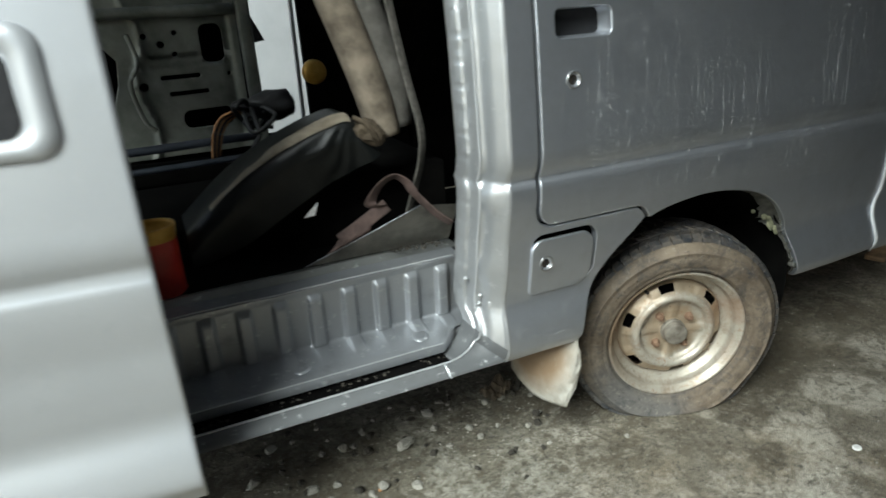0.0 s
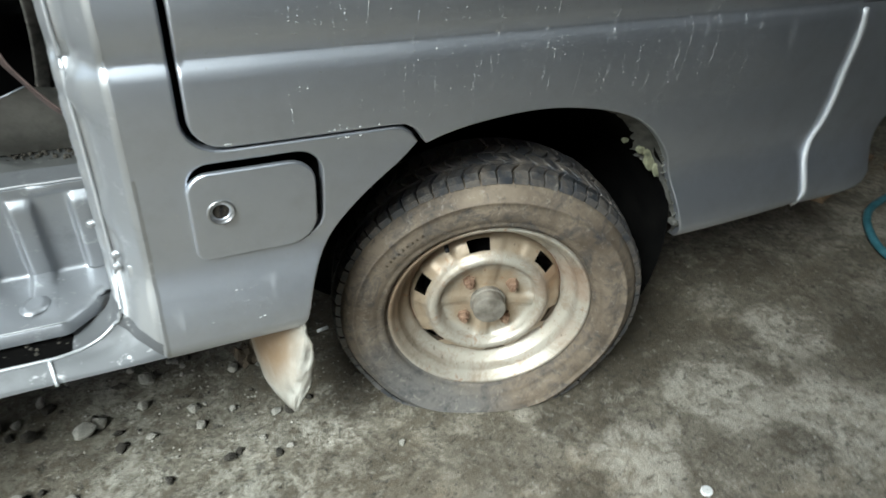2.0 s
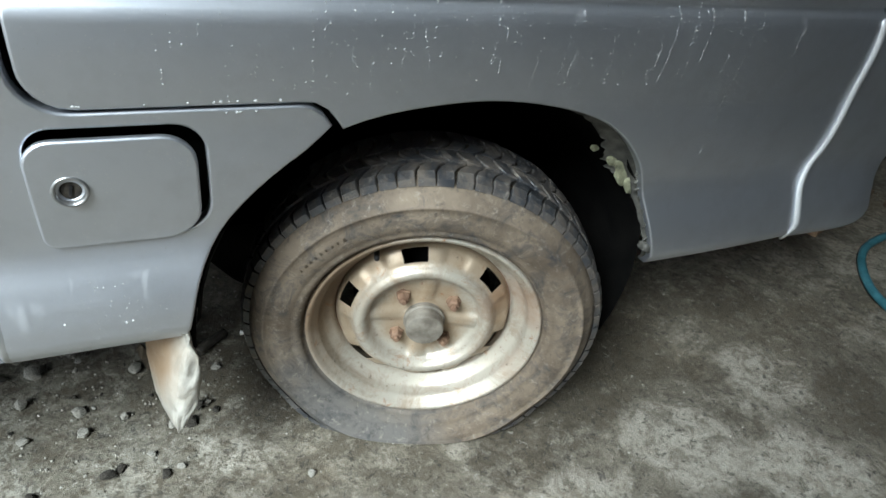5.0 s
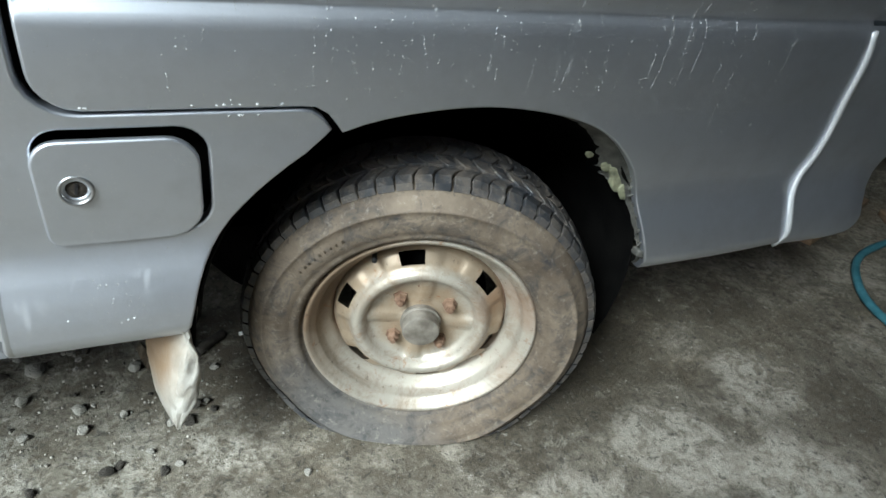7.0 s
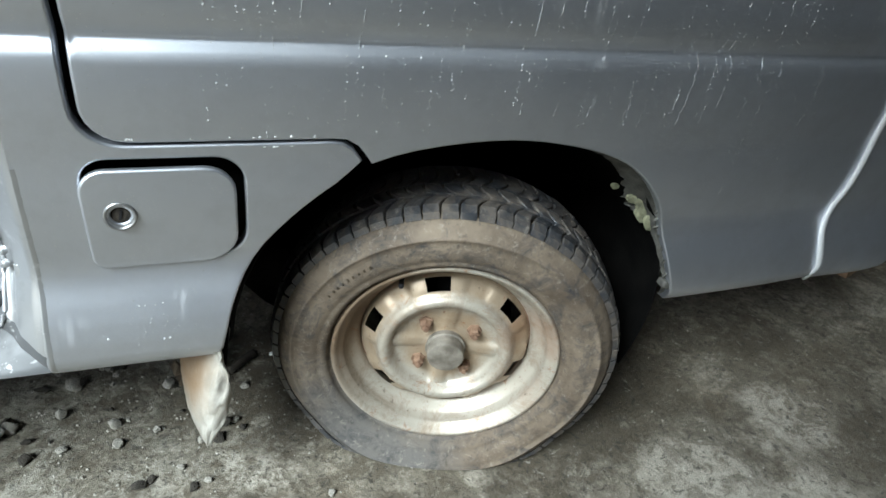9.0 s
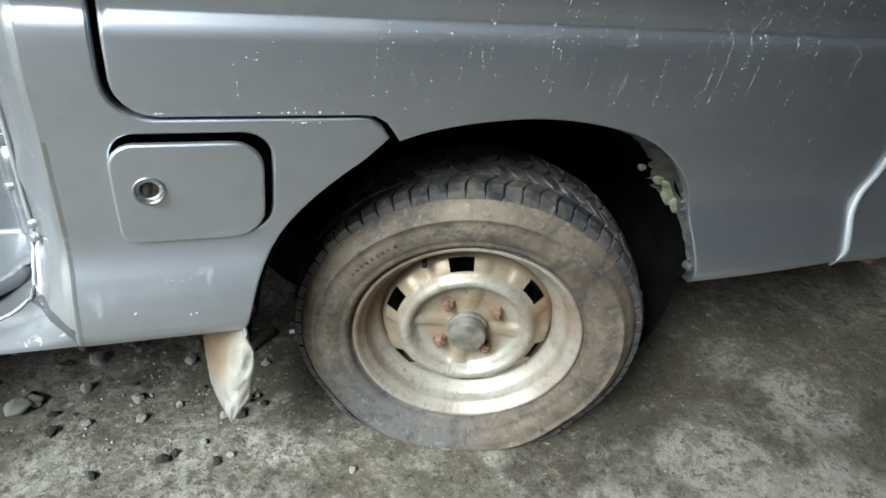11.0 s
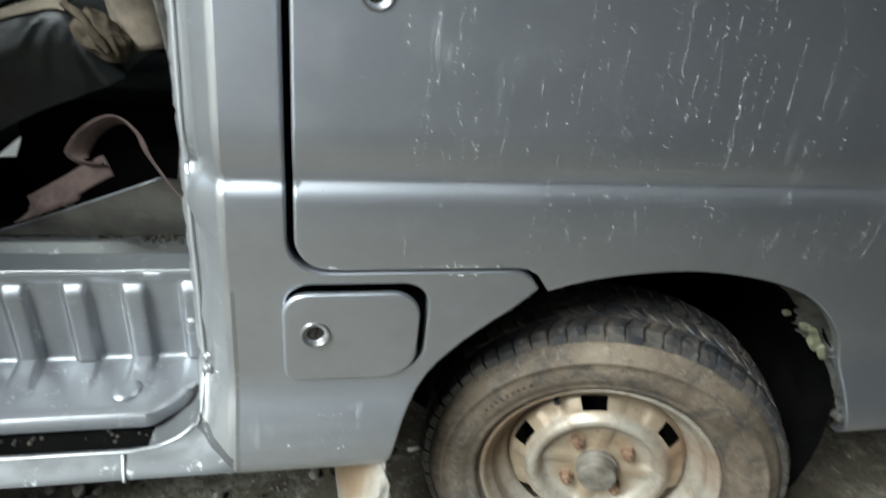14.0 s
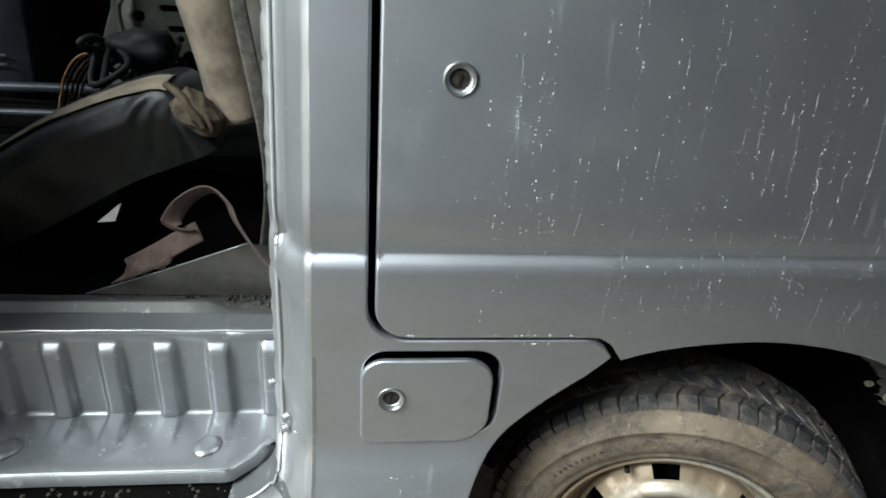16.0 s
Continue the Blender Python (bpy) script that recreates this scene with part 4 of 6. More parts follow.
        r = random.choice((0.0008, 0.0011, 0.0015, 0.002, 0.0034)) * (0.6 + x)
        bmesh.ops.create_icosphere(bmd, subdivisions=1, radius=r, matrix=pose(x, y, 0.534 + r * 0.3, random.uniform(0, 90), random.uniform(0, 90), 0) @ Matrix.Diagonal((1, 1, 0.6, 1)))
    tagged(from_bm("dirt_crumbs", bmd, SOIL, None, "", False), "dark dirt crumbs along the cabin floor's edge", "dirt", kind="stuff")
    bmd = bmesh.new()
    for i in range(240):
        x = random.uniform(-0.5, 0.56)
        y = random.uniform(1.205, 1.245) - (0.02 if x < 0.5 else 0)
        r = random.uniform(0.0012, 0.0042)
        bmesh.ops.create_icosphere(bmd, subdivisions=1, radius=r, matrix=pose(x, y, 0.339 + r * 0.3, random.uniform(0, 90), random.uniform(0, 90), 0))
    tagged(from_bm("grit", bmd, SOIL, None, "", False), "black grit lying in the sill's channel", "grit", kind="stuff")


# ---- wheel house and wheel ----
def wheel_house(van):
    cx, cz = 1.165, 0.30
    verts, rows = [], 26
    for i in range(rows):
        # carried low at the rear, near black, for shade behind the wheel
        a = radians(-24 + 200 * i / (rows - 1))
        for y, r in ((1.150, 0.352), (1.165, 0.345), (1.20, 0.350), (1.35, 0.36), (1.62, 0.36)):
            verts.append((cx + r * math.cos(a) * 0.98, y, max(cz + r * math.sin(a) * 0.93, 0.17 if a < 1 else 0.24)))
    # added panel ahead of the wheel, blocks light reaching the tyre
    boxed("tyre_shade_panel", (0.008, 0.42, 0.36), pose(0.826, 1.385, 0.385, 0, 6, 0), UNDER, van, "black panel added ahead of the wheel to shade the tyre", 0.003)
    part("wheel_house", verts, grid_faces(rows, 5), UNDER, van, "grimy wheel house, shade painted into its black")
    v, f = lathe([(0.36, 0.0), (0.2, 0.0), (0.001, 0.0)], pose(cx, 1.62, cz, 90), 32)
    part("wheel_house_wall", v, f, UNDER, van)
    # inner flange behind the rear of the arch, widening to a torn edge
    pts = [(p.x, p.y) for p in spline([(x, z, 0) for x, z in ARCH if x > 1.26], 5)]
    verts, torn = [], []
    for i, (x, z) in enumerate(pts):
        s = i / (len(pts) - 1)
        w = float(np.interp(s, [0, 0.15, 0.35, 0.48, 0.56, 0.62, 0.8, 1.0], [0.004, 0.014, 0.034, 0.050, 0.042, 0.010, 0.009, 0.006])) * (1 + 0.35 * noise.noise(Vector((s * 31, 0, 0))) + 0.25 * noise.noise(Vector((s * 90, 4, 0))))
        nx, nz = (1.165 - x), (0.30 - z)
        l = math.hypot(nx, nz)
        y = side(x, z)
        for k, q in enumerate((0.0, 0.35, 0.7, 1.0)):
            verts.append((x + nx / l * (0.003 + w * q * 0.55), y + 0.012 + w * q * 0.85, z + nz / l * (0.003 + w * q * 0.55)))
        torn.append(verts[-1])
    part("arch_flange", verts, grid_faces(len(pts), 4), LINER, van, "grey inner arch flange with a torn edge")
    foam = plain("yellowed_foam", (0.10, 0.10, 0.062), (0.26, 0.26, 0.165), 0.9, 60, 0, 0.8)
    tube("torn_edge", torn[14:-20:2], 0.0009, LINER, van, "pale torn edge", 3, 5)
    for x, y, z, size, turn in ((1.440, 1.164, 0.480, 0.040, 55), (1.424, 1.168, 0.494, 0.026, 40), (1.460, 1.160, 0.462, 0.030, 70), (1.392, 1.180, 0.513, 0.016, 30)):
        bm = bmesh.new()
        bmesh.ops.create_icosphere(bm, subdivisions=3, radius=size * 0.5)
        for q in bm.verts:
            q.co *= 1 + 0.9 * noise.noise(q.co * 55 + Vector((x * 50, 0, 0))) + 0.2 * noise.noise(q.co * 200)
        bmesh.ops.transform(bm, matrix=pose(x, y, z, 20, turn, 10) @ Matrix.Diagonal((1.15, 0.16, 0.6, 1)), verts=bm.verts)
        from_bm("torn_foam", bm, foam, van, "yellowed torn foam", False)
    tube("cross_rod", [(1.500, 1.172, 0.458), (1.508, 1.25, 0.420), (1.525, 1.38, 0.362)], 0.005, LINER, van, "thin dusty rod across the wheel house", 5, 8)
    for i in range(7):
        x, z = pts[-44 + 5 * i]
        bm = bmesh.new()
        bmesh.ops.create_icosphere(bm, subdivisions=2, radius=0.0028)
        for q in bm.verts:
            q.co *= 1 + 0.9 * noise.noise(q.co * 300 + Vector((i * 5.0, 0, 0)))
        bmesh.ops.transform(bm, matrix=pose(x - 0.003, side(x, z) + 0.010, z - 0.002, 0, 40 * i, 0) @ Matrix.Diagonal((0.8, 0.8, 2.4, 1)), verts=bm.verts)
        from_bm("torn_sealant", bm, LINER, van, "", False)
    boxed("flange_clip", (0.022, 0.02, 0.014), pose(1.502, side(1.5, 0.36) + 0.014, 0.357, 0, 20, 0), LINER, van, "", 0.004)
    # axle stub and spring behind the wheel
    v, f = lathe([(0.001, 0.0), (0.11, 0.0), (0.115, -0.01), (0.11, -0.06), (0.04, -0.07), (0.035, -0.40)], WHEEL @ pose(0, 0, -0.09), 24)
    part("brake_drum", v, f, UNDER, van, "dark brake drum")


WHEEL_AT = Vector((1.148, 1.166, 0.224))
YAW, CAMBER = radians(18.5), radians(-3.6)
OUT = Vector((-math.sin(YAW) * math.cos(CAMBER), -math.cos(YAW) * math.cos(CAMBER), math.sin(CAMBER)))
RIGHT = Vector((math.cos(YAW), -math.sin(YAW), 0))
UP = OUT.cross(RIGHT)
UP = UP if UP.z > 0 else -UP
WHEEL = Matrix.Translation(WHEEL_AT) @ Matrix(((RIGHT.x, UP.x, OUT.x, 0), (RIGHT.y, UP.y, OUT.y, 0), (RIGHT.z, UP.z, OUT.z, 0), (0, 0, 0, 1)))


def settled(verts, floor=0.001):
    """Presses what would lie below the floor flat, and lets it bulge outward."""
    out = []
    for v in verts:
        v = Vector(v)
        low = max(0.0, (0.07 - v.z) / 0.12)
        v = v + Vector((OUT.x, OUT.y, 0)) * 0.040 * min(low, 1.0) ** 1.3 * (1 if (v - WHEEL_AT).dot(OUT) > -0.08 else -1)
        k = 0.011
        v.z = max(floor, v.z + k * math.log(1 + math.exp(min(30, (floor - v.z) / k))) - 0.0005)
        out.append(v)
    return out


def wheel(van):
    # pressed steel rim: flange, barrel, slotted cone, crest, hub face
    n = 96
    prof = [(0.1775, -0.012), (0.1825, -0.008), (0.1835, -0.002), (0.1815, 0.0025), (0.1775, 0.0015), (0.1735, -0.004), (0.1700, -0.010), (0.1660, -0.013), (0.1642, -0.018), (0.1625, -0.031), (0.1585, -0.0365), (0.1480, -0.0430), (0.1430, -0.0490), (0.1415, -0.0600)]
    v, f = lathe(prof, WHEEL, n)
    rim = part("wheel", v, f, BARREL, van, "rusty silver steel wheel standing skewed in its arch")
    rows = [(0.1415, -0.0600), (0.1388, -0.0535), (0.1360, -0.0470), (0.1320, -0.0435), (0.1245, -0.0385), (0.1175, -0.0340), (0.1130, -0.0285), (0.1105, -0.0230), (0.1060, -0.0165), (0.1000, -0.0150), (0.0940, -0.0175), (0.0890, -0.0260), (0.0860, -0.0345),
            (0.0800, -0.0375), (0.0700, -0.0385), (0.0560, -0.0390), (0.0420, -0.0385), (0.0330, -0.0365), (0.0270, -0.0340)]
    verts, faces = [], []
    slots = [radians(42 + 60 * i) for i in range(6)]

    def near(a):
        return min(abs((a - s + math.pi) % (2 * math.pi) - math.pi) for s in slots)

    m = 144
    for r, h in rows:
        for i in range(m):
            a = 2 * math.pi * i / m
            spoke = min(abs((a - s - radians(30) + math.pi) % (2 * math.pi) - math.pi) for s in slots)
            hh = h
            if 0.112 < r < 0.1385:
                hh += 0.0055 * float(np.interp(near(a), [0.0, 0.33, 0.40], [1, 1, 0])) * float(np.interp(r, [0.112, 0.1175, 0.136, 0.1385], [0, 1, 1, 0.4]))
            if 0.034 < r < 0.088:
                lug = min(abs((a - radians(42 + 45 + 90 * q) + math.pi) % (2 * math.pi) - math.pi) for q in range(4))
                hh += 0.0075 * float(np.interp(lug * r, [0.0, 0.007, 0.016], [1, 0.9, 0])) * float(np.interp(r, [0.034, 0.05, 0.08, 0.088], [0.2, 0.7, 1, 0.3]))
            p = WHEEL @ Vector((r * math.cos(a), r * math.sin(a), hh))
            verts.append(p)
    for k in range(len(rows) - 1):
        for i in range(m):
            a = 2 * math.pi * (i + 0.5) / m
            if 2 <= k <= 4 and near(a) < 0.148:
                continue
            j = (i + 1) % m
            faces.append((k * m + i, k * m + j, (k + 1) * m + j, (k + 1) * m + i))
    disc = part("wheel_disc", verts, faces, RIM, rim, "slotted steel disc with rust and mud")
    sharpened(disc, 55)
    v, f = lathe([(0.0315, -0.037), (0.0312, -0.030), (0.0330, -0.0285), (0.0330, -0.026), (0.0300, -0.0245), (0.0300, -0.0075), (0.0285, -0.0045), (0.024, -0.0030), (0.012, -0.0022), (0.0005, -0.0020)], WHEEL, 36)
    sharpened(part("hub_cap", v, f, CAP, rim, "dull dusty hub cap"), 40)
    for a in (130, 38, 222, 310):
        c = WHEEL @ pose(0.0555 * math.cos(radians(a)), 0.0555 * math.sin(radians(a)), -0.0385) @ pose(0, 0, 0, 0, 0, a * 1.7)
        v, f = lathe([(0.0125, 0.0), (0.0120, 0.003), (0.0095, 0.0035), (0.0095, 0.0125), (0.0080, 0.0145), (0.0052, 0.0147), (0.0050, 0.0200), (0.0040, 0.0212), (0.0004, 0.0212)], c, 6 if a else 12)
        part("wheel_nut", v, f, RUST, rim, "rusty wheel nut", False)
    tube("valve", [WHEEL @ Vector((0.146 * math.cos(radians(124)), 0.146 * math.sin(radians(124)), h)) + UP * (0.15 * (h + 0.05)) for h in (-0.055, -0.035, -0.018)], 0.0042, BLACK, rim, "short rubber valve", 4, 8)
    # rust where the disc meets the barrel
    for a0, a1, w in ((-62, 40, 0.0026), (96, 128, 0.0016), (168, 205, 0.0014), (232, 262, 0.0018)):
        pts = []
        for i in range(22):
            a = radians(a0 + (a1 - a0) * i / 21)
            r = 0.1412 + 0.0016 * noise.noise(Vector((i * 0.9, a0, 0)))
            pts.append(WHEEL @ Vector((r * math.cos(a), r * math.sin(a), -0.0575 + 0.001 * noise.noise(Vector((i * 1.7, a0, 4))))))
        tube("rust_seam", pts, w, RUST, rim, "rust crust along the disc's edge", 2, 6, flat=(2.2 * w, w), normal=tuple(OUT))
    for dx, dz, rot, l in ((-0.005, 0.0755, 60, 0.02), (0.072, -0.012, 10, 0.02)):
        boxed("balance_mark", (l, 0.0015, 0.003), WHEEL @ pose(dx, dz, -0.0365, 90, 0, 0) @ pose(0, 0, 0, 0, rot, 0), RUST, rim, "", 0)
    # tyre carcass
    side_out = [(0.176, -0.006), (0.1836, -0.004), (0.1862, -0.0045), (0.1880, 0.003), (0.190, 0.0085), (0.197, 0.0125), (0.2000, 0.0118), (0.2035, 0.0150), (0.214, 0.0185), (0.226, 0.0190), (0.2350, 0.0165), (0.2365, 0.0185), (0.2395, 0.0180), (0.2410, 0.0145), (0.250, 0.0085), (0.2575, -0.002), (0.2620, -0.012)]
    inner = [(0.2665, -0.030), (0.2690, -0.060), (0.2695, -0.085), (0.2680, -0.115), (0.2635, -0.142), (0.255, -0.158), (0.240, -0.166), (0.215, -0.168), (0.19, -0.160), (0.176, -0.150)]
    grown = [(0.1835 + (r - 0.1835) * 1.09 if r > 0.1835 else r, h) for r, h in side_out + inner]
    v, f = lathe(grown, WHEEL, 120)
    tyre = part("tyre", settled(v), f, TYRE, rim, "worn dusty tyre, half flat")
    # tread: four rows of blocks standing on the carcass
    verts, faces = [], []
    count = 66
    lanes = ((-0.004, -0.041, 0.2715, 0.2815, 0.0, 0.90), (-0.0440, -0.0735, 0.2765, 0.2838, 0.35, 0.87), (-0.0765, -0.1055, 0.2765, 0.2838, 0.7, 0.87), (-0.1085, -0.143, 0.2725, 0.2800, 0.2, 0.90))
    for lane, (h0, h1, r0, r1, phase, fill) in enumerate(lanes):
        for i in range(count):
            s = len(verts)
            skew = 0.55 if lane % 2 else -0.55
            wide = fill - 0.10 * abs(noise.noise(Vector((i * 0.77, lane * 5, 9))))
            for k in (0.0, 0.35, 0.7, 1.0):
                h = h0 + (h1 - h0) * k
                bend = 0.22 * math.sin(k * math.pi) * (1 if lane < 2 else -1)
                for e in (0.0, 0.06, 0.5, 0.94, 1.0):
                    a = 2 * math.pi * (i + phase + wide * e + skew * k + bend + 0.07 * noise.noise(Vector((i * 0.9, lane, k)))) / count
                    edge = (lane == 0 and k == 0) or (lane == 3 and k == 1)
                    chamfer = 0.0012 if e in (0.0, 1.0) else 0.0
                    top = r1 - (0.0060 if edge else 0.0012 if k in (0.0, 1.0) else 0.0) - chamfer - 0.0030 * abs(noise.noise(Vector((i * 1.3, lane * 3, k + 2 * e))))
                    for r in (r0 - 0.006, top):
                        verts.append(WHEEL @ Vector((r * math.cos(a), r * math.sin(a), h + (0.003 if edge and r == r0 - 0.006 else 0))))

            def q(k, e, t):
                return s + k * 10 + e * 2 + t
            for k in range(3):
                for e in range(4):
                    faces.append((q(k, e, 1), q(k, e + 1, 1), q(k + 1, e + 1, 1), q(k + 1, e, 1)))
                faces.append((q(k, 0, 0), q(k, 0, 1), q(k + 1, 0, 1), q(k + 1, 0, 0)))
                faces.append((q(k, 4, 0), q(k + 1, 4, 0), q(k + 1, 4, 1), q(k, 4, 1)))
            for e in range(4):
                faces.append((q(0, e, 0), q(0, e + 1, 0), q(0, e + 1, 1), q(0, e, 1)))
                faces.append((q(3, e, 0), q(3, e, 1), q(3, e + 1, 1), q(3, e + 1, 0)))
    ob = part("tread", settled(verts), faces, TREAD, rim, "worn black tread blocks")
    bm = bmesh.new()
    bm.from_mesh(ob.data)
    bmesh.ops.recalc_face_normals(bm, faces=bm.faces)
    bm.to_mesh(ob.data)
    bm.free()
    for p in ob.data.polygons:
        p.use_smooth = False
    # faint raised marks on the sidewall
    verts, faces = [], []
    for a0, k in ((146, 9), (300, 5), (322, 6)):
        for i in range(k):
            s = len(verts)
            wide = 0.7 + 1.5 * abs(noise.noise(Vector((i * 3.7, a0, 1))))
            for da in (0.0, wide):
                for r, h in ((0.2215, 0.0185), (0.2215, 0.0196), (0.2325, 0.0184), (0.2325, 0.0172)):
                    a = radians(a0 - i * 2.6 - da)
                    verts.append(WHEEL @ Vector((r * math.cos(a), r * math.sin(a), h)))
            faces += [(s + j, s + (j + 1) % 4, s + 4 + (j + 1) % 4, s + 4 + j) for j in range(4)]
    tagged(part("sidewall_relief", settled(verts), faces, TYRE, rim), kind="stuff")


def mud_flap(van):
    """A plastic flap hanging in front of the wheel: one half runs back under the sill, the other is folded outward like a leaf."""
    fold_z = [0.146, 0.155, 0.200, 0.260, 0.310, 0.345]
    fold_s = [0.000, -0.002, -0.004, 0.004, 0.022, 0.027]
    edge_s = [0.001, 0.006, 0.027, 0.040, 0.031, 0.030]
    edge_at = [0.146, 0.155, 0.196, 0.258, 0.312, 0.345]
    verts, rows = [], 30
    us = list(np.linspace(-1, 0, 13)) + list(np.linspace(0.12, 1, 9))
    for i in range(rows):
        v = i / (rows - 1)
        zf = 0.146 + (0.345 - 0.146) * v
        s0 = float(np.interp(zf, fold_z, fold_s))
        fx, fy = 0.783 + 0.94 * s0, 1.141 - 0.34 * s0
        for u in us:
            if u <= 0:
                b = -u
                low = 0.146 - 0.020 * math.sin(math.pi * b) + 0.016 * b
                z = low + (0.345 - low) * v
                x = fx + (0.750 - fx) * b - 0.010 * math.sin(math.pi * b)
                y = fy + (1.34 - fy) * b
            else:
                s1 = float(np.interp(zf, edge_at, edge_s))
                s = s0 + (s1 - s0) * u
                lift = 0.010 * math.sin(math.pi * u) * math.sin(math.pi * min(1, v * 1.2))
                x, y, z = 0.783 + 0.94 * s - 0.34 * lift, 1.141 - 0.34 * s - 0.94 * lift, zf
            dent = (0.0025 * noise.noise(Vector((u * 5, v * 7, 0))) + 0.0016 * noise.noise(Vector((u * 14, v * 22, 4)))) * (2.2 if u > 0 else 0.8)
            verts.append((x + dent, y + dent, z))
    flap = part("mud_flap", verts, grid_faces(rows, len(us)), FLAP, van, "folded cream plastic flap with tan stain and scuffs")
    mod = flap.modifiers.new("thickness", "SOLIDIFY")
    mod.thickness = 0.003
    part("flap_tab", [(0.806, 1.129, 0.335), (0.8135, 1.1265, 0.335), (0.8155, 1.126, 0.366), (0.811, 1.1275, 0.362), (0.806, 1.132, 0.335), (0.8135, 1.1295, 0.335), (0.8155, 1.129, 0.366), (0.811, 1.1305, 0.362)],
         [(0, 1, 2, 3), (7, 6, 5, 4), (0, 3, 7, 4), (1, 5, 6, 2), (3, 2, 6, 7)], FLAP, flap, "", False)


def paint_drops(van):
    """Dried drops of white paint, fallen in thin leaning columns, standing a little proud of the panel."""
    rnd = random.Random(21)
    chains = [(0.842, 0.942, 0.817, 0.755), (0.869, 0.917, 0.864, 0.756), (0.876, 0.716, 0.881, 0.632), (0.905, 0.866, 0.895, 0.73), (0.956, 0.947, 0.931, 0.735), (1.042, 0.843, 1.03, 0.746), (1.033, 0.935, 1.022, 0.831),
              (1.095, 0.911, 1.084, 0.733), (1.18, 0.864, 1.183, 0.694), (0.813, 0.70, 0.817, 0.635), (0.834, 0.703, 0.839, 0.643), (1.071, 0.72, 1.089, 0.646), (1.118, 0.984, 1.153, 0.708), (0.993, 0.988, 0.992, 0.847)]
    for i in range(120):
        x, z = rnd.uniform(0.80, 1.74), rnd.uniform(0.68, 1.08)
        l = rnd.uniform(0.05, 0.26)
        chains.append((x, z, x + rnd.uniform(-0.02, 0.012) * l / 0.2, z - l))
    verts, faces = [], []

    def lands(x, z):
        if z < 0.635 and (0.68 < x < 1.52 or z < 0.34):
            if not (x < 0.80 and 0.35 < z < 0.46):
                return False
        return not (0.688 < x < 0.706 or 0.613 < z < 0.634 or z > 0.985 and 0.73 < x < 0.88)

    def drop(x, z, r, tall=1.0):
        if not lands(x, z):
            return
        s = len(verts)
        n = 6
        for i in range(n):
            a = 2 * math.pi * i / n
            px, pz = x + r * math.cos(a) * (rnd.uniform(0.8, 1.2) if tall < 3 else 1.0), z + r * tall * math.sin(a)
            verts.append((px, side(px, pz) - 0.0004, pz))
        verts.append((x, side(x, z) - 0.0011, z))
        faces.extend((s + i, s + (i + 1) % n, s + n) for i in range(n))

    for x0, z0, x1, z1 in chains:
        length = math.hypot(x1 - x0, z1 - z0)
        t, phase = 0.0, rnd.uniform(0, 50)
        while t < 1:
            x, z = x0 + (x1 - x0) * t, z0 + (z1 - z0) * t
            dense_here = 0.5 + 0.9 * noise.noise(Vector((phase, z * 16, 0)))
            if rnd.random() < dense_here:
                drop(x + rnd.gauss(0, 0.0008), z, rnd.choice((0.0004, 0.0005, 0.0006, 0.0008, 0.0012)), rnd.uniform(0.9, 1.6))
            if rnd.random() < 0.035 * dense_here:
                drop(x, z, 0.00020, rnd.uniform(20, 60))
            t += rnd.uniform(0.0022, 0.0085) / length
    for i in range(1500):
        x, z = rnd.uniform(0.71, 1.77), rnd.uniform(0.34, 1.10)
        if noise.noise(Vector((x * 5, z * 4, 8))) > -0.1:
            drop(x, z, rnd.choice((0.0004, 0.0005, 0.0006, 0.0008)), rnd.uniform(1, 1.6))
    # larger drops hanging on the edges of the seam
    for i in range(16):
        x = rnd.choice((0.74, 0.80, 0.835, 0.86, 0.876, 0.884, 0.90, 0.925, 0.94)) + rnd.gauss(0, 0.004)
        s = len(verts)
        z, r = rnd.choice((0.6185, 0.6305, 0.6310)), rnd.uniform(0.0008, 0.0017)
        for k in range(8):
            a = 2 * math.pi * k / 8
            verts.append((x + r * 1.3 * math.cos(a), side(x, z) - 0.0003, z + r * math.sin(a)))
        verts.append((x, side(x, z) - 0.0012, z))
        faces.extend((s + k, s + (k + 1) % 8, s + 8) for k in range(8))
    for i in range(20):
        drop(rnd.gauss(0.735, 0.022), rnd.gauss(0.395, 0.014), rnd.choice((0.0007, 0.0010, 0.0016)), rnd.uniform(1, 1.6))
    tagged(part("paint_spatter", verts, faces, DRIED, van, "dried white paint drops"), kind="stuff")


# ---- front door, ajar ----
DOOR_EDGE = Vector((-0.022, 0.992, 0.0))
DOOR_TURN = radians(5.0)


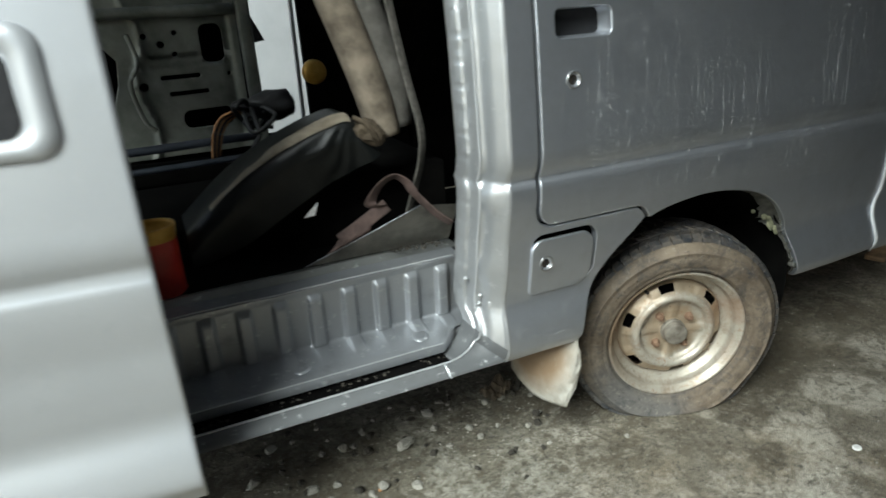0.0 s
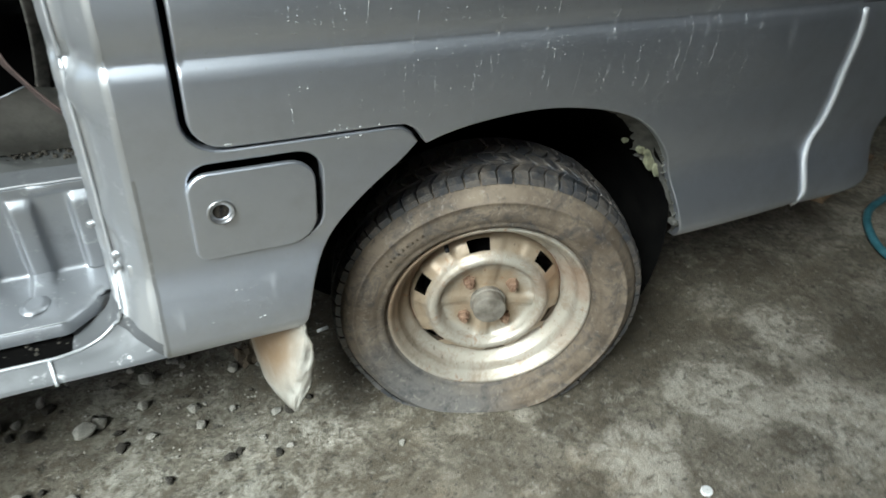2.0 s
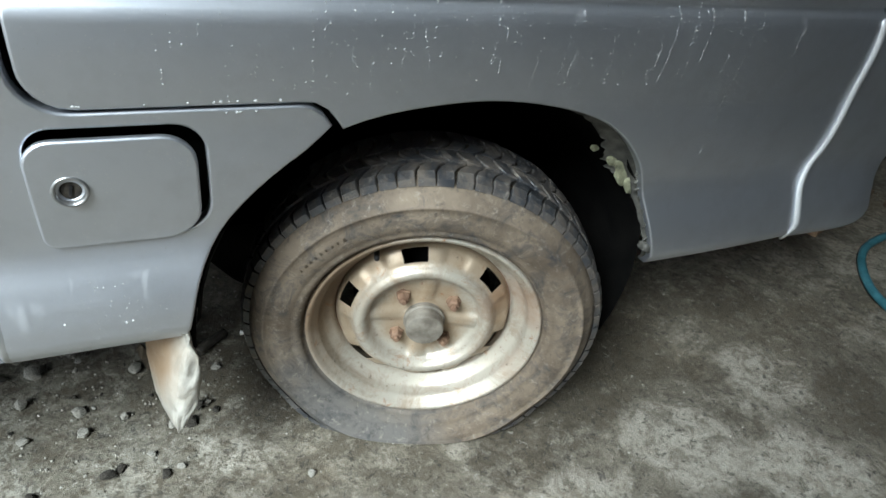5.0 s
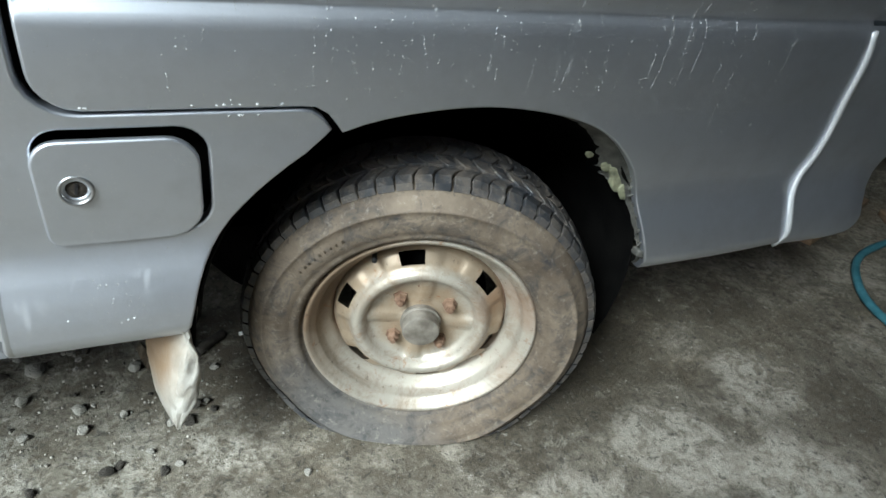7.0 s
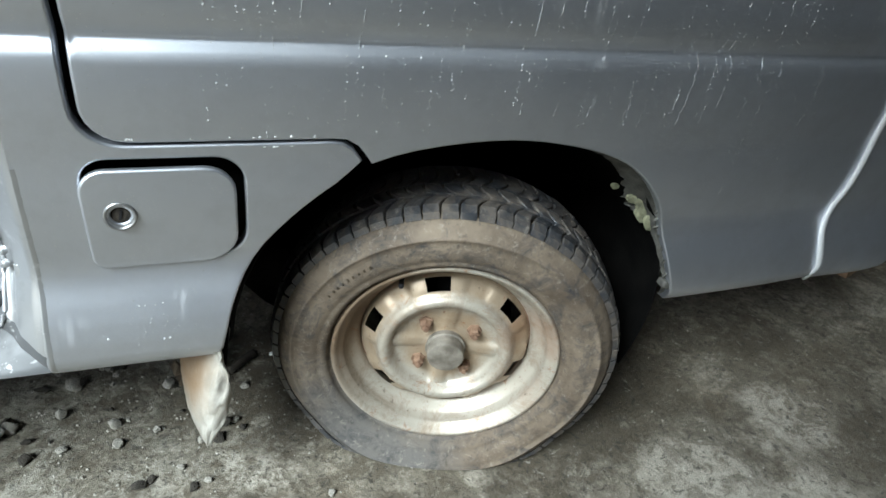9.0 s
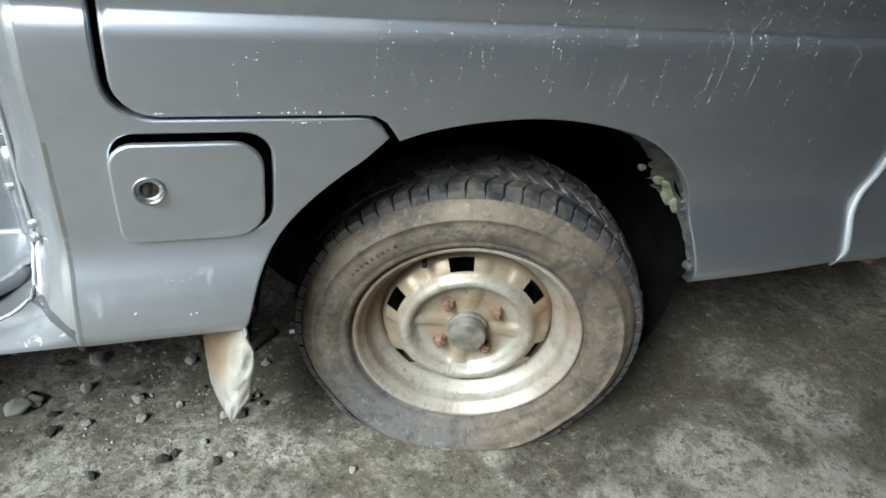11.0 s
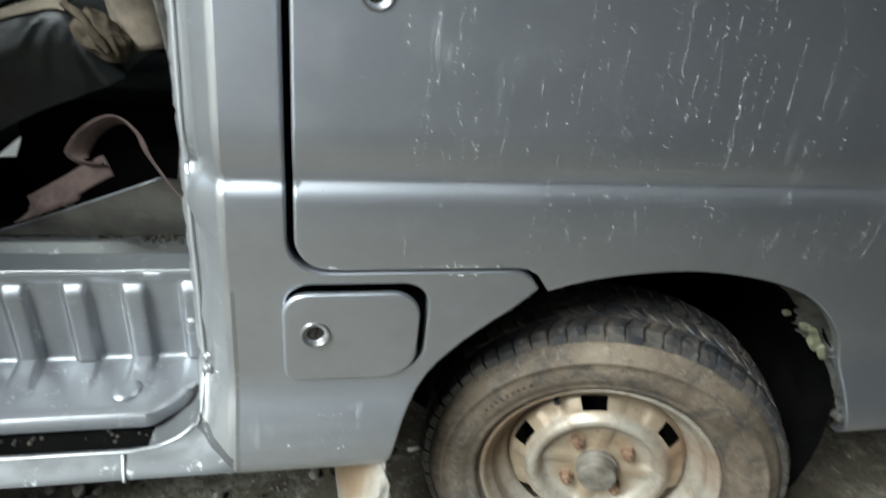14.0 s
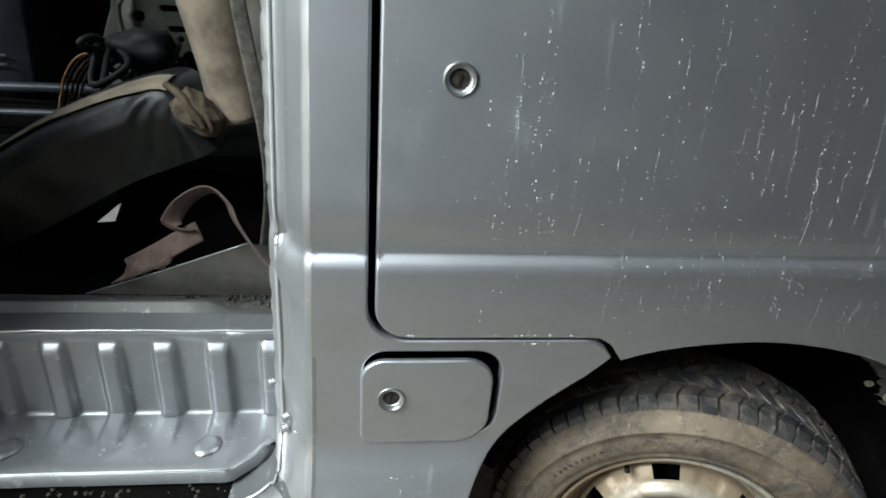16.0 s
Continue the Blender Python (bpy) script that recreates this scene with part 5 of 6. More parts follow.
def front_door(van):
    along = Vector((-math.cos(DOOR_TURN), math.sin(DOOR_TURN), 0))

    def at(s, z, out=0.0):
        y = side(0.3, z - 0.010) - side(0.3, 0.728)
        p = DOOR_EDGE + along * s
        return Vector((p.x, p.y + y - out, z))

    zs = [0.30, 0.315, 0.33] + list(np.arange(0.345, 1.10, 0.012)) + [1.2, 1.4, 1.6, 1.75]
    ss = [0.0, 0.004, 0.01, 0.02] + list(np.arange(0.05, 1.05, 0.05))
    rows, verts = [], []
    for z in zs:
        rows.append([at(0.012, z, -0.035), at(0.001, z, -0.033), at(0.0, z, -0.006), at(0.0015, z, -0.0015)] + [at(s, z) for s in ss[1:]])
    cols = len(rows[0])
    for r in rows:
        verts += r
    door = part("front_door", verts, grid_faces(len(zs), cols), DOOR_PAINT, van, "silver grey front door standing ajar")
    # handle in its raised bezel
    c_s, c_z = 0.187, 1.002
    ring = rounded(-0.120, -0.085, 0.120, 0.085, 0.035)
    v = []
    for k, o in ((1.0, 0.0), (0.97, 0.006), (0.80, 0.008), (0.68, 0.002), (0.60, -0.02)):
        v += [at(c_s + x * k, c_z + z * k, o) for x, z in ring]
    part("handle_bezel", v, grid_faces(5, len(ring), True), DOOR_PAINT, door, "bright raised handle surround")
    v = []
    for k, o in ((0.64, 0.001), (0.3, 0.002), (0.01, 0.002)):
        v += [at(c_s + x * k, c_z + z * k, o) for x, z in ring]
    part("door_handle", v, grid_faces(3, len(ring), True), BLACK, door, "black pull handle")
    v = [at(s, z, -0.04) for z in (0.32, 1.1) for s in (0.01, 1.0)]
    part("inner_skin", v, [(0, 1, 3, 2)], UNDER, door)


# ---- inside the cabin ----
def far_door(van):
    """Inner panel of the far front door, with its pressings and holes."""
    Y = 2.55

    def depth(x, z):
        d = 0.012 * noise.noise(Vector((x * 5, 0, z * 5)))
        for z0 in (0.80, 0.955, 0.93):
            if 0.05 < x < 0.31:
                d += 0.016 * math.exp(-((z - z0) / 0.006) ** 2)
        d -= 0.014 * math.exp(-((x - 0.02 - 0.02 * math.sin(z * 20)) / 0.012) ** 2)
        d += 0.012 * math.exp(-((x - 0.318) / 0.012) ** 2)
        return Y + d

    out = [(-0.078, 0.62), (0.352, 0.62), (0.362, 1.16), (-0.22, 1.16), (-0.19, 1.09), (-0.10, 1.03), (-0.045, 0.96), (-0.055, 0.88), (-0.085, 0.80)]
    holes = [rounded(0.125, 0.705, 0.305, 0.775, 0.03), rounded(0.075, 0.878, 0.215, 0.900, 0.010), rounded(0.095, 0.822, 0.235, 0.844, 0.010)]
    for x, z, r in ((0.05, 1.03, 0.013), (0.10, 1.00, 0.015), (0.15, 1.035, 0.012), (0.14, 0.965, 0.012), (0.31, 0.885, 0.011), (0.02, 0.865, 0.018), (-0.10, 1.09, 0.018), (-0.045, 1.10, 0.015)):
        holes.append([(x + r * math.cos(t), z + r * math.sin(t)) for t in np.linspace(0, 2 * math.pi, 12, endpoint=False)])
    holes.append(rounded(0.225, 0.925, 0.31, 1.06, 0.03))
    panel = pressed("far_door_panel", out, holes, depth, INNER, van, "bare green grey inner door panel with holes", 0.016, 0.012, 0.003)
    boxed("far_door_skin", (1.9, 0.01, 0.62), pose(-0.55, 2.66, 0.90), UNDER, van, "", 0)
    boxed("far_pillar", (0.045, 0.05, 1.3), pose(0.385, 2.53, 1.15), INNER, van, "dark pillar", 0.008)
    boxed("far_pillar_edge", (0.014, 0.02, 1.2), pose(0.556, 2.52, 1.25, 0, 1, 0), SILVER, van, "", 0.003)
    tube("window_rail", [(-0.30, 2.52, 1.108), (0.0, 2.52, 1.106), (0.35, 2.52, 1.10)], 0.02, INNER, van, "rolled edge under the window", 4, 10)
    tube("window_rod", [(0.00, 2.52, 1.04), (0.015, 2.50, 0.95), (-0.02, 2.50, 0.88), (0.0, 2.51, 0.76), (0.03, 2.51, 0.72)], 0.008, INNER, van, "bent window lift rod", 6, 8)
    part("quarter_glass_trim", [(0.40, 2.46, 1.07), (0.40, 2.46, 0.985), (0.435, 2.46, 0.99), (0.40, 2.48, 1.07), (0.40, 2.48, 0.985), (0.435, 2.48, 0.99)], [(0, 1, 2), (3, 5, 4), (0, 3, 4, 1), (1, 4, 5, 2), (2, 5, 3, 0)], BLACK, van, "", False)
    # amber disc added for an unidentified object
    v, f = lathe([(0.001, 0.012), (0.03, 0.010), (0.045, 0.0), (0.045, -0.02)], pose(0.607, 2.50, 0.862, 90), 20)
    part("amber_disc", v, f, CANGOLD, van, "round amber disc")
    # dark cross member and rods across the floor
    boxed("cross_member", (0.9, 0.10, 0.07), pose(-0.05, 2.36, 0.60, 0, 2, 0), UNDER, van, "", 0.015)
    trim = plain("blue_grey_trim", (0.018, 0.022, 0.030), (0.042, 0.049, 0.062), 0.38, 12)
    for y, z, r in ((2.30, 0.690, 0.014), (2.22, 0.640, 0.010)):
        tube("cross_bar", [(-0.62, y, z - 0.004), (-0.2, y, z), (0.34, y, z + 0.004)], r, trim, van, "blue grey metal bar across the cabin", 4, 12)
    boxed("dash_panel", (0.30, 0.03, 0.45), pose(-0.42, 2.50, 0.86, 0, 0, 6), trim, van, "blue grey trim panel with slots", 0.01)
    for z in (0.72, 0.745):
        boxed("trim_slot", (0.10, 0.006, 0.008), pose(-0.38, 2.478, z, 0, 0, 6), CHROME, van, "", 0.003)


def slab(name, corners, thick, mat, parent, label, bulge=0.02, fold=0.0, n=22, m=16):
    """A soft slab over four corners (front low, rear low, rear top, front top), thick along its normal, with puffed faces."""
    a, b, c, d = (Vector(p) for p in corners)
    nrm = (b - a).cross(d - a).normalized()
    verts = []
    for side_sign in (1, -1):
        for i in range(m):
            v = i / (m - 1)
            for j in range(n):
                u = j / (n - 1)
                p = a.lerp(b, u).lerp(d.lerp(c, u), v)
                edge = (1 - (2 * u - 1) ** 6) * (1 - (2 * v - 1) ** 6)
                e = edge ** 0.5 if edge > 0 else 0
                f = fold * noise.noise(Vector((u * 9, v * 3, side_sign))) * e
                verts.append(p + nrm * side_sign * (thick / 2 * (0.25 + 0.75 * e) + bulge * e * math.sin(math.pi * u) * math.sin(math.pi * v) + f))
    k = n * m
    faces = grid_faces(m, n) + [tuple(k + q for q in f[::-1]) for f in grid_faces(m, n)]
    rim = [j for j in range(n)] + [i * n + n - 1 for i in range(1, m)] + [(m - 1) * n + j for j in range(n - 2, -1, -1)] + [i * n for i in range(m - 2, 0, -1)]
    for x, y in zip(rim, rim[1:] + rim[:1]):
        faces.append((x, k + x, k + y, y))
    ob = part(name, verts, faces, mat, parent, label)
    bm = bmesh.new()
    bm.from_mesh(ob.data)
    bmesh.ops.recalc_face_normals(bm, faces=bm.faces)
    bm.to_mesh(ob.data)
    bm.free()
    return ob


def seat():
    """Front seat seen from its side: black vinyl cushion flank, beige top, leaning backrest."""
    s = thing("car_seat", (0.22, 1.55, 0.60), "worn car seat, black vinyl cushion with beige fabric backrest", "seat")
    # cushion: flank from the lower edge up, rolled over the top
    top = spline([(0.0, 0.0, 0.625), (0.04, 0, 0.660), (0.10, 0, 0.711), (0.17, 0, 0.757), (0.244, 0, 0.795), (0.335, 0, 0.829), (0.395, 0, 0.838), (0.43, 0, 0.800), (0.461, 0, 0.757)], 6)
    low = spline([(0.0, 0, 0.550), (0.10, 0, 0.565), (0.20, 0, 0.615), (0.311, 0, 0.680), (0.40, 0, 0.720), (0.461, 0, 0.750)], 6)
    tx, tz = [p.x for p in top], [p.z for p in top]
    lx, lz = [p.x for p in low], [p.z for p in low]
    xs = np.linspace(0.0, 0.461, 58)
    vs = list(np.linspace(0, 1, 30)) + [1.02, 1.05, 1.12, 1.25, 1.4]
    verts = []
    for v in vs:
        for x in xs:
            zt, zl = float(np.interp(x, tx, tz)), float(np.interp(x, lx, lz))
            z = zl + (zt - zl) * min(v, 1.0)
            down = zt - z
            turn = math.atan2(z - 0.86, x - 0.405)
            far = math.hypot(x - 0.405, z - 0.86)
            crease = 0.0045 * math.sin(turn * 19 + 2.5 * noise.noise(Vector((x * 14, 0, z * 14)))) * max(0.0, min(1.0, (far - 0.02) / 0.04)) * max(0.0, 1 - far / 0.20)
            crease += 0.004 * noise.noise(Vector((x * 16, 0, z * 16)))
            belly = 0.020 * math.exp(-down / 0.018) + 0.30 * max(0.0, down - 0.045)
            if v <= 1.0:
                y = 1.452 + belly + crease * min(1.0, down / 0.02)
            else:
                y = 1.472 + (v - 1) * 0.35
                z = zt + 0.010 * math.sin(min(1.0, (v - 1) / 0.2) * math.pi / 2) * min(1, (0.461 - x) / 0.05)
            verts.append((x, y + 0.075 * (0.46 - x), z))
    part("cushion", verts, grid_faces(len(vs), len(xs)), VINYL, s, "black vinyl cushion flank with creases")
    # pale piping along the top edge
    verts = []
    band = [p for p in top if 0.05 < p.x < 0.40]
    for p in band:
        w = 0.003 + 0.008 * max(0.0, (p.x - 0.1) / 0.3)
        for y, dz in ((1.462, -0.35 * w), (1.466, 0.4 * w), (1.480, 0.95 * w), (1.510, 1.2 * w), (1.535, 0.6 * w)):
            verts.append((p.x, y + 0.075 * (0.46 - p.x), p.z + dz + 0.002 * noise.noise(Vector((p.x * 25, y * 30, 0)))))
    part("cushion_edge", verts, grid_faces(len(band), 5), BEIGE, s, "pale beige fabric edge")
    # crumpled cloth where the backrest begins
    bm = bmesh.new()
    bmesh.ops.create_icosphere(bm, subdivisions=5, radius=1.0)
    for q in bm.verts:
        d = q.co.normalized()
        fold = 1 - abs(noise.noise(d * 1.5 + Vector((3, 1, 0)))) * 2.0
        q.co = d * (0.88 + 0.20 * fold + 0.05 * noise.noise(d * 4))
    bmesh.ops.transform(bm, matrix=pose(0.438, 1.462, 0.806, 0, 40, 0) @ Matrix.Diagonal((0.042, 0.022, 0.027, 1)), verts=bm.verts)
    from_bm("crumpled_cloth", bm, CLOTH, s, "crumpled brown beige cloth")
    for i in range(4):
        a = i / 3
        tube("fabric_fold", [(0.398 + 0.02 * a, 1.456, 0.846 - 0.012 * a), (0.425 + 0.012 * a, 1.442, 0.828 - 0.016 * a), (0.440 + 0.010 * a, 1.444, 0.795 - 0.010 * a)], 0.0055, CLOTH, s, "", 5, 7)
    part("paper_scrap", [(0.262, 1.49, 0.620), (0.289, 1.49, 0.622), (0.301, 1.492, 0.652), (0.293, 1.492, 0.646), (0.262, 1.492, 0.620), (0.289, 1.492, 0.622), (0.301, 1.494, 0.652), (0.293, 1.494, 0.646)], [(0, 1, 2, 3), (7, 6, 5, 4), (0, 4, 5, 1), (1, 5, 6, 2), (2, 6, 7, 3), (3, 7, 4, 0)], WHITEPL, s, "white paper scrap", False)
    # backrest: beige front, grey flank, leaning forward as it rises
    tube("backrest", [(0.486, 1.512, 0.785), (0.474, 1.515, 0.87), (0.432, 1.525, 1.02), (0.388, 1.535, 1.16), (0.335, 1.545, 1.36)], 0.043, BACKREST, s, "worn stained beige backrest edge", 8, 20)
    tube("backrest_flank", [(0.525, 1.545, 0.80), (0.520, 1.545, 0.92), (0.485, 1.555, 1.05), (0.440, 1.565, 1.20), (0.390, 1.575, 1.37)], 0.049, GREYCLOTH, s, "grey backrest flank", 8, 20)
    boxed("seat_frame", (0.42, 0.35, 0.06), pose(0.25, 1.78, 0.575, 0, -8, 0), UNDER, s, "", 0.01)
    pivot = Vector((0.681, 0.477, 1.007))
    near = Matrix.Translation(pivot) @ Matrix.Scale(0.945, 4) @ Matrix.Translation(-pivot)
    for piece in s.children:
        piece.data.transform(near)


def belts():
    b = thing("seat_belt", (0.53, 1.36, 0.70), "grey webbing seat belt hanging beside the seat", "seat belt")
    tube("webbing", [(0.475, 1.36, 1.40), (0.498, 1.37, 1.15), (0.526, 1.36, 0.95), (0.549, 1.35, 0.82), (0.552, 1.37, 0.745), (0.545, 1.40, 0.68), (0.53, 1.43, 0.60)], 0.01, WEB, b, "grey webbing", 8, 10, flat=(0.020, 0.006), normal=(0.4, -1, 0))
    p = thing("strap", (0.45, 1.36, 0.66), "faded pink strap looped on the steel cover", "strap")
    tube("loop", [(0.450, 1.352, 0.660), (0.428, 1.352, 0.662), (0.418, 1.350, 0.675), (0.440, 1.348, 0.707), (0.473, 1.345, 0.725), (0.497, 1.335, 0.712), (0.514, 1.322, 0.682), (0.548, 1.300, 0.640), (0.580, 1.285, 0.612)], 0.01, PINK, p, "faded pink webbing", 8, 12, flat=(0.028, 0.003), normal=(0.15, 0.55, 0.8))
    tube("tail", [(0.455, 1.350, 0.662), (0.430, 1.352, 0.648), (0.390, 1.360, 0.622), (0.345, 1.372, 0.594)], 0.01, PINK, p, "faded strap end", 8, 12, flat=(0.030, 0.003), normal=(0.1, -0.9, 0.45))
    r = thing("rag", (0.40, 1.37, 0.60), "dirty grey rag lying against the seat", "rag")
    slab("cloth", [(0.315, 1.378, 0.566), (0.41, 1.350, 0.612), (0.425, 1.360, 0.645), (0.36, 1.385, 0.598)], 0.008, PINK, r, "", 0.004, 0.012)
    w = thing("wire_bundle", (0.20, 1.75, 0.86), "tangled black and orange wires on the seat", "wires")
    for i in range(6):
        q = random.Random(i)
        c = Vector((0.27 + q.uniform(-0.03, 0.05), 1.64 + q.uniform(0, 0.10), 0.835))
        pts = [c + Vector((q.uniform(-0.06, 0.06), q.uniform(-0.04, 0.04), q.uniform(-0.03, 0.05))) for _ in range(5)]
        tube("wire", [pts[0] - Vector((0.02, 0, 0.03))] + pts, 0.006, BLACK, w, "", 6, 7)
    for i in range(5):
        d = 0.006 * i
        tube("wire", [(0.137 + 0.8 * d, 1.70 + d, 0.752), (0.142 + d, 1.71 + d, 0.782), (0.152 + d, 1.715 + d, 0.815 - 0.3 * d), (0.180 + 0.8 * d, 1.72 + d, 0.848 - 0.6 * d), (0.235, 1.715 + d, 0.857 - 0.4 * d), (0.272, 1.70 + d, 0.845)], 0.0028, COPPER if i % 2 == 0 else BLACK, w, "brown orange wire", 6, 7)
    bm = bmesh.new()
    bmesh.ops.create_icosphere(bm, subdivisions=3, radius=0.07)
    for v in bm.verts:
        v.co *= 1 + 0.35 * noise.noise(v.co * 22)
    bmesh.ops.transform(bm, matrix=pose(0.30, 1.70, 0.865) @ Matrix.Diagonal((0.9, 0.6, 0.5, 1)), verts=bm.verts)
    from_bm("black_bag", bm, BLACK, w, "crumpled black plastic")


def cans():
    for x, y, r, h, label in ((-0.032, 1.445, 0.050, 0.150, "red paint can with a golden band, smeared rim"), (-0.130, 1.450, 0.048, 0.140, "small red paint can holding a white scraper")):
        c = thing("paint_can", (x, y, 0.534), label, "paint can", "paint cans on the cabin floor")
        m = pose(x, y, 0.534)
        v, f = lathe([(0.001, 0.0), (r * 0.97, 0.0), (r, 0.003), (r, h * 0.80)], m, 36)
        part("can_body", v, f, CANRED, c, "red printed tin")
        v, f = lathe([(r, h * 0.80), (r + 0.0006, h * 0.805), (r + 0.0006, h * 0.95), (r + 0.002, h * 0.965), (r + 0.002, h), (r - 0.003, h), (r - 0.006, h * 0.96), (r - 0.006, h * 0.85), (0.001, h * 0.85)], m, 36)
        part("can_rim", v, f, CANGOLD, c, "golden band and rim")
    sc = thing("scraper", (-0.10, 1.45, 0.65), "white plastic scraper leaning across a paint can", "scraper")
    m = pose(-0.125, 1.425, 0.705, 20, -38, 0)
    boxed("blade", (0.022, 0.003, 0.13), m, WHITEPL, sc, "white blade", 0.001)
    boxed("grip", (0.05, 0.006, 0.035), m @ pose(0, 0, -0.06), WHITEPL, sc, "", 0.002)
    bm = bmesh.new()
    bmesh.ops.create_icosphere(bm, subdivisions=3, radius=0.03)
    for v in bm.verts:
        v.co *= 1 + 0.4 * noise.noise(v.co * 50)
    bmesh.ops.transform(bm, matrix=pose(-0.075, 1.47, 0.695), verts=bm.verts)
    from_bm("rag_wad", bm, BEIGE, None)
    tagged(bpy.data.objects["rag_wad"], "wadded beige rag stuffed between the paint cans", "rag")


# ---- loose things on the floor ----
def stone_mesh(seed, mat):
    bm = bmesh.new()
    rnd = random.Random(seed * 11 + 3)
    for i in range(19):
        d = Vector((rnd.gauss(0, 1), rnd.gauss(0, 1), rnd.gauss(0, 1))).normalized() * rnd.uniform(0.8, 1.2)
        bm.verts.new((d.x, d.y, d.z * 0.7))
    bmesh.ops.convex_hull(bm, input=bm.verts)
    bmesh.ops.delete(bm, geom=[v for v in bm.verts if not v.link_faces], context="VERTS")
    bmesh.ops.bevel(bm, geom=bm.edges, offset=0.10, segments=1, affect="EDGES")
    low = min(v.co.z for v in bm.verts)
    for v in bm.verts:
        v.co.z -= low * 0.8
    me = bpy.data.meshes.new("stone")
    bm.to_mesh(me)
    bm.free()
    me.materials.append(mat)
    for p in me.polygons:
        p.use_smooth = False
    return me


def rubble():
    meshes = [stone_mesh(i, STONE) for i in range(6)] + [stone_mesh(9 + i, SOIL) for i in range(3)]
    rnd = random.Random(4)

    def put(x, y, r, kind=None):
        k = rnd.randrange(6) if kind is None else kind
        ob = new("stone" if k < 6 else "dirt_clod", meshes[k])
        ob.matrix_world = pose(x, y, -0.001, 0, 0, rnd.uniform(0, 360)) @ Matrix.Diagonal((r * rnd.uniform(0.8, 1.3), r * rnd.uniform(0.7, 1.1), r * rnd.uniform(0.8, 1.3), 1))
        if k < 6:
            tagged(ob, "small angular piece of grey rubble on the floor", "stone", "rubble under the sill")
        else:
            tagged(ob, "dark lump of dried dirt on the floor", "dirt", "dirt lumps under the sill")

    named = ((0.553, 1.475, 0.018), (0.628, 1.360, 0.010), (0.636, 1.312, 0.011), (0.526, 1.515, 0.010), (0.715, 1.440, 0.013), (0.444, 1.370, 0.020), (0.466, 1.385, 0.014), (0.542, 1.400, 0.013), (0.301, 1.434, 0.016),
             (0.433, 1.368, 0.012), (0.066, 1.414, 0.016), (0.192, 1.327, 0.018), (0.328, 1.438, 0.012), (0.85, 1.413, 0.009), (0.964, 1.129, 0.008), (0.769, 1.446, 0.016), (0.129, 1.530, 0.016), (0.345, 1.252, 0.014), (0.421, 1.223, 0.014))
    for x, y, r in named:
        put(x, y, 1.0 * r)
    for x, y, r in ((0.565, 1.478, 0.012), (0.460, 1.395, 0.014), (0.672, 1.213, 0.011), (0.500, 1.31, 0.012), (0.38, 1.46, 0.014), (0.69, 1.225, 0.008)):
        put(x, y, r, 6 + rnd.randrange(3))
    for i in range(110):
        x = rnd.uniform(-0.1, 0.85)
        y = rnd.gauss(1.41, 0.14)
        put(x, max(1.12, y), rnd.choice((0.003, 0.004, 0.005, 0.007, 0.009, 0.012)), None if rnd.random() < 0.40 else 6 + rnd.randrange(3))
    bm = bmesh.new()
    for i in range(1100):
        x, y = rnd.uniform(-0.3, 1.0), rnd.gauss(1.42, 0.18)
        if i % 4 == 0:
            x, y = rnd.uniform(0.3, 2.4), rnd.uniform(0.55, 1.5)
        r = rnd.uniform(0.0008, 0.0028)
        bmesh.ops.create_cone(bm, cap_ends=True, segments=5, radius1=r, radius2=r * 0.4, depth=r, matrix=pose(x, y, r * 0.4, rnd.uniform(-30, 30), rnd.uniform(-30, 30), rnd.uniform(0, 90)))
    tagged(from_bm("fine_grit", bm, STONE, None, "", False), "fine grey grit scattered over the concrete", "grit", kind="stuff")
    # crumpled brown paper and a dark stick behind the flap
    verts = []
    for i in range(9):
        for j in range(7):
            u, v = i / 8 - 0.5, j / 6 - 0.5
            verts.append((0.765 + 0.075 * u - 0.02 * v, 1.462 + 0.06 * v + 0.02 * u, 0.012 + 0.030 * abs(noise.noise(Vector((u * 4, v * 4, 7)))) + 0.045 * max(0.0, u)))
    scrap = part("paper_scrap", verts, grid_faces(9, 7), CLOTH, None, "", False)
    scrap.modifiers.new("thickness", "SOLIDIFY").thickness = 0.0015
    tagged(scrap, "crumpled brown paper lying on the floor beside the flap", "paper")
    tagged(tube("stick", [(0.826, 1.452, 0.010), (0.850, 1.474, 0.012), (0.876, 1.496, 0.010)], 0.009, SOIL, None, "", 4, 7), "dark dirty stick lying on the concrete", "stick")
    # pale flat chips and a cigarette end
    for x, y, r in ((1.410, 0.827, 0.013),):
        v, f = lathe([(0.001, 0.004), (r * 0.8, 0.004), (r, 0.002), (r, 0.0)], pose(x, y, 0.001, 0, 3, 20) @ Matrix.Diagonal((1, 0.8, 1, 1)), 9)
        tagged(part("pale_chip", v, f, WHITEPL, None, "", False), "pale flat chip of filler on the concrete", "chip", "pale chips")
    v, f = lathe([(0.001, 0.0), (0.004, 0.0), (0.004, 0.026), (0.001, 0.026)], pose(0.905, 1.49, 0.006, 0, 90, 10), 10)
    tagged(part("cigarette_end", v, f, WHITEPL), "white cigarette end on the dirty floor", "cigarette end")
    v, f = lathe([(0.001, 0.0), (0.004, 0.0), (0.004, 0.024), (0.001, 0.024)], pose(0.33, 1.245, 0.006, 0, 90, 14), 10)
    tagged(part("cigarette_end", v, f, COPPER), "orange cigarette end on the floor", "cigarette end")


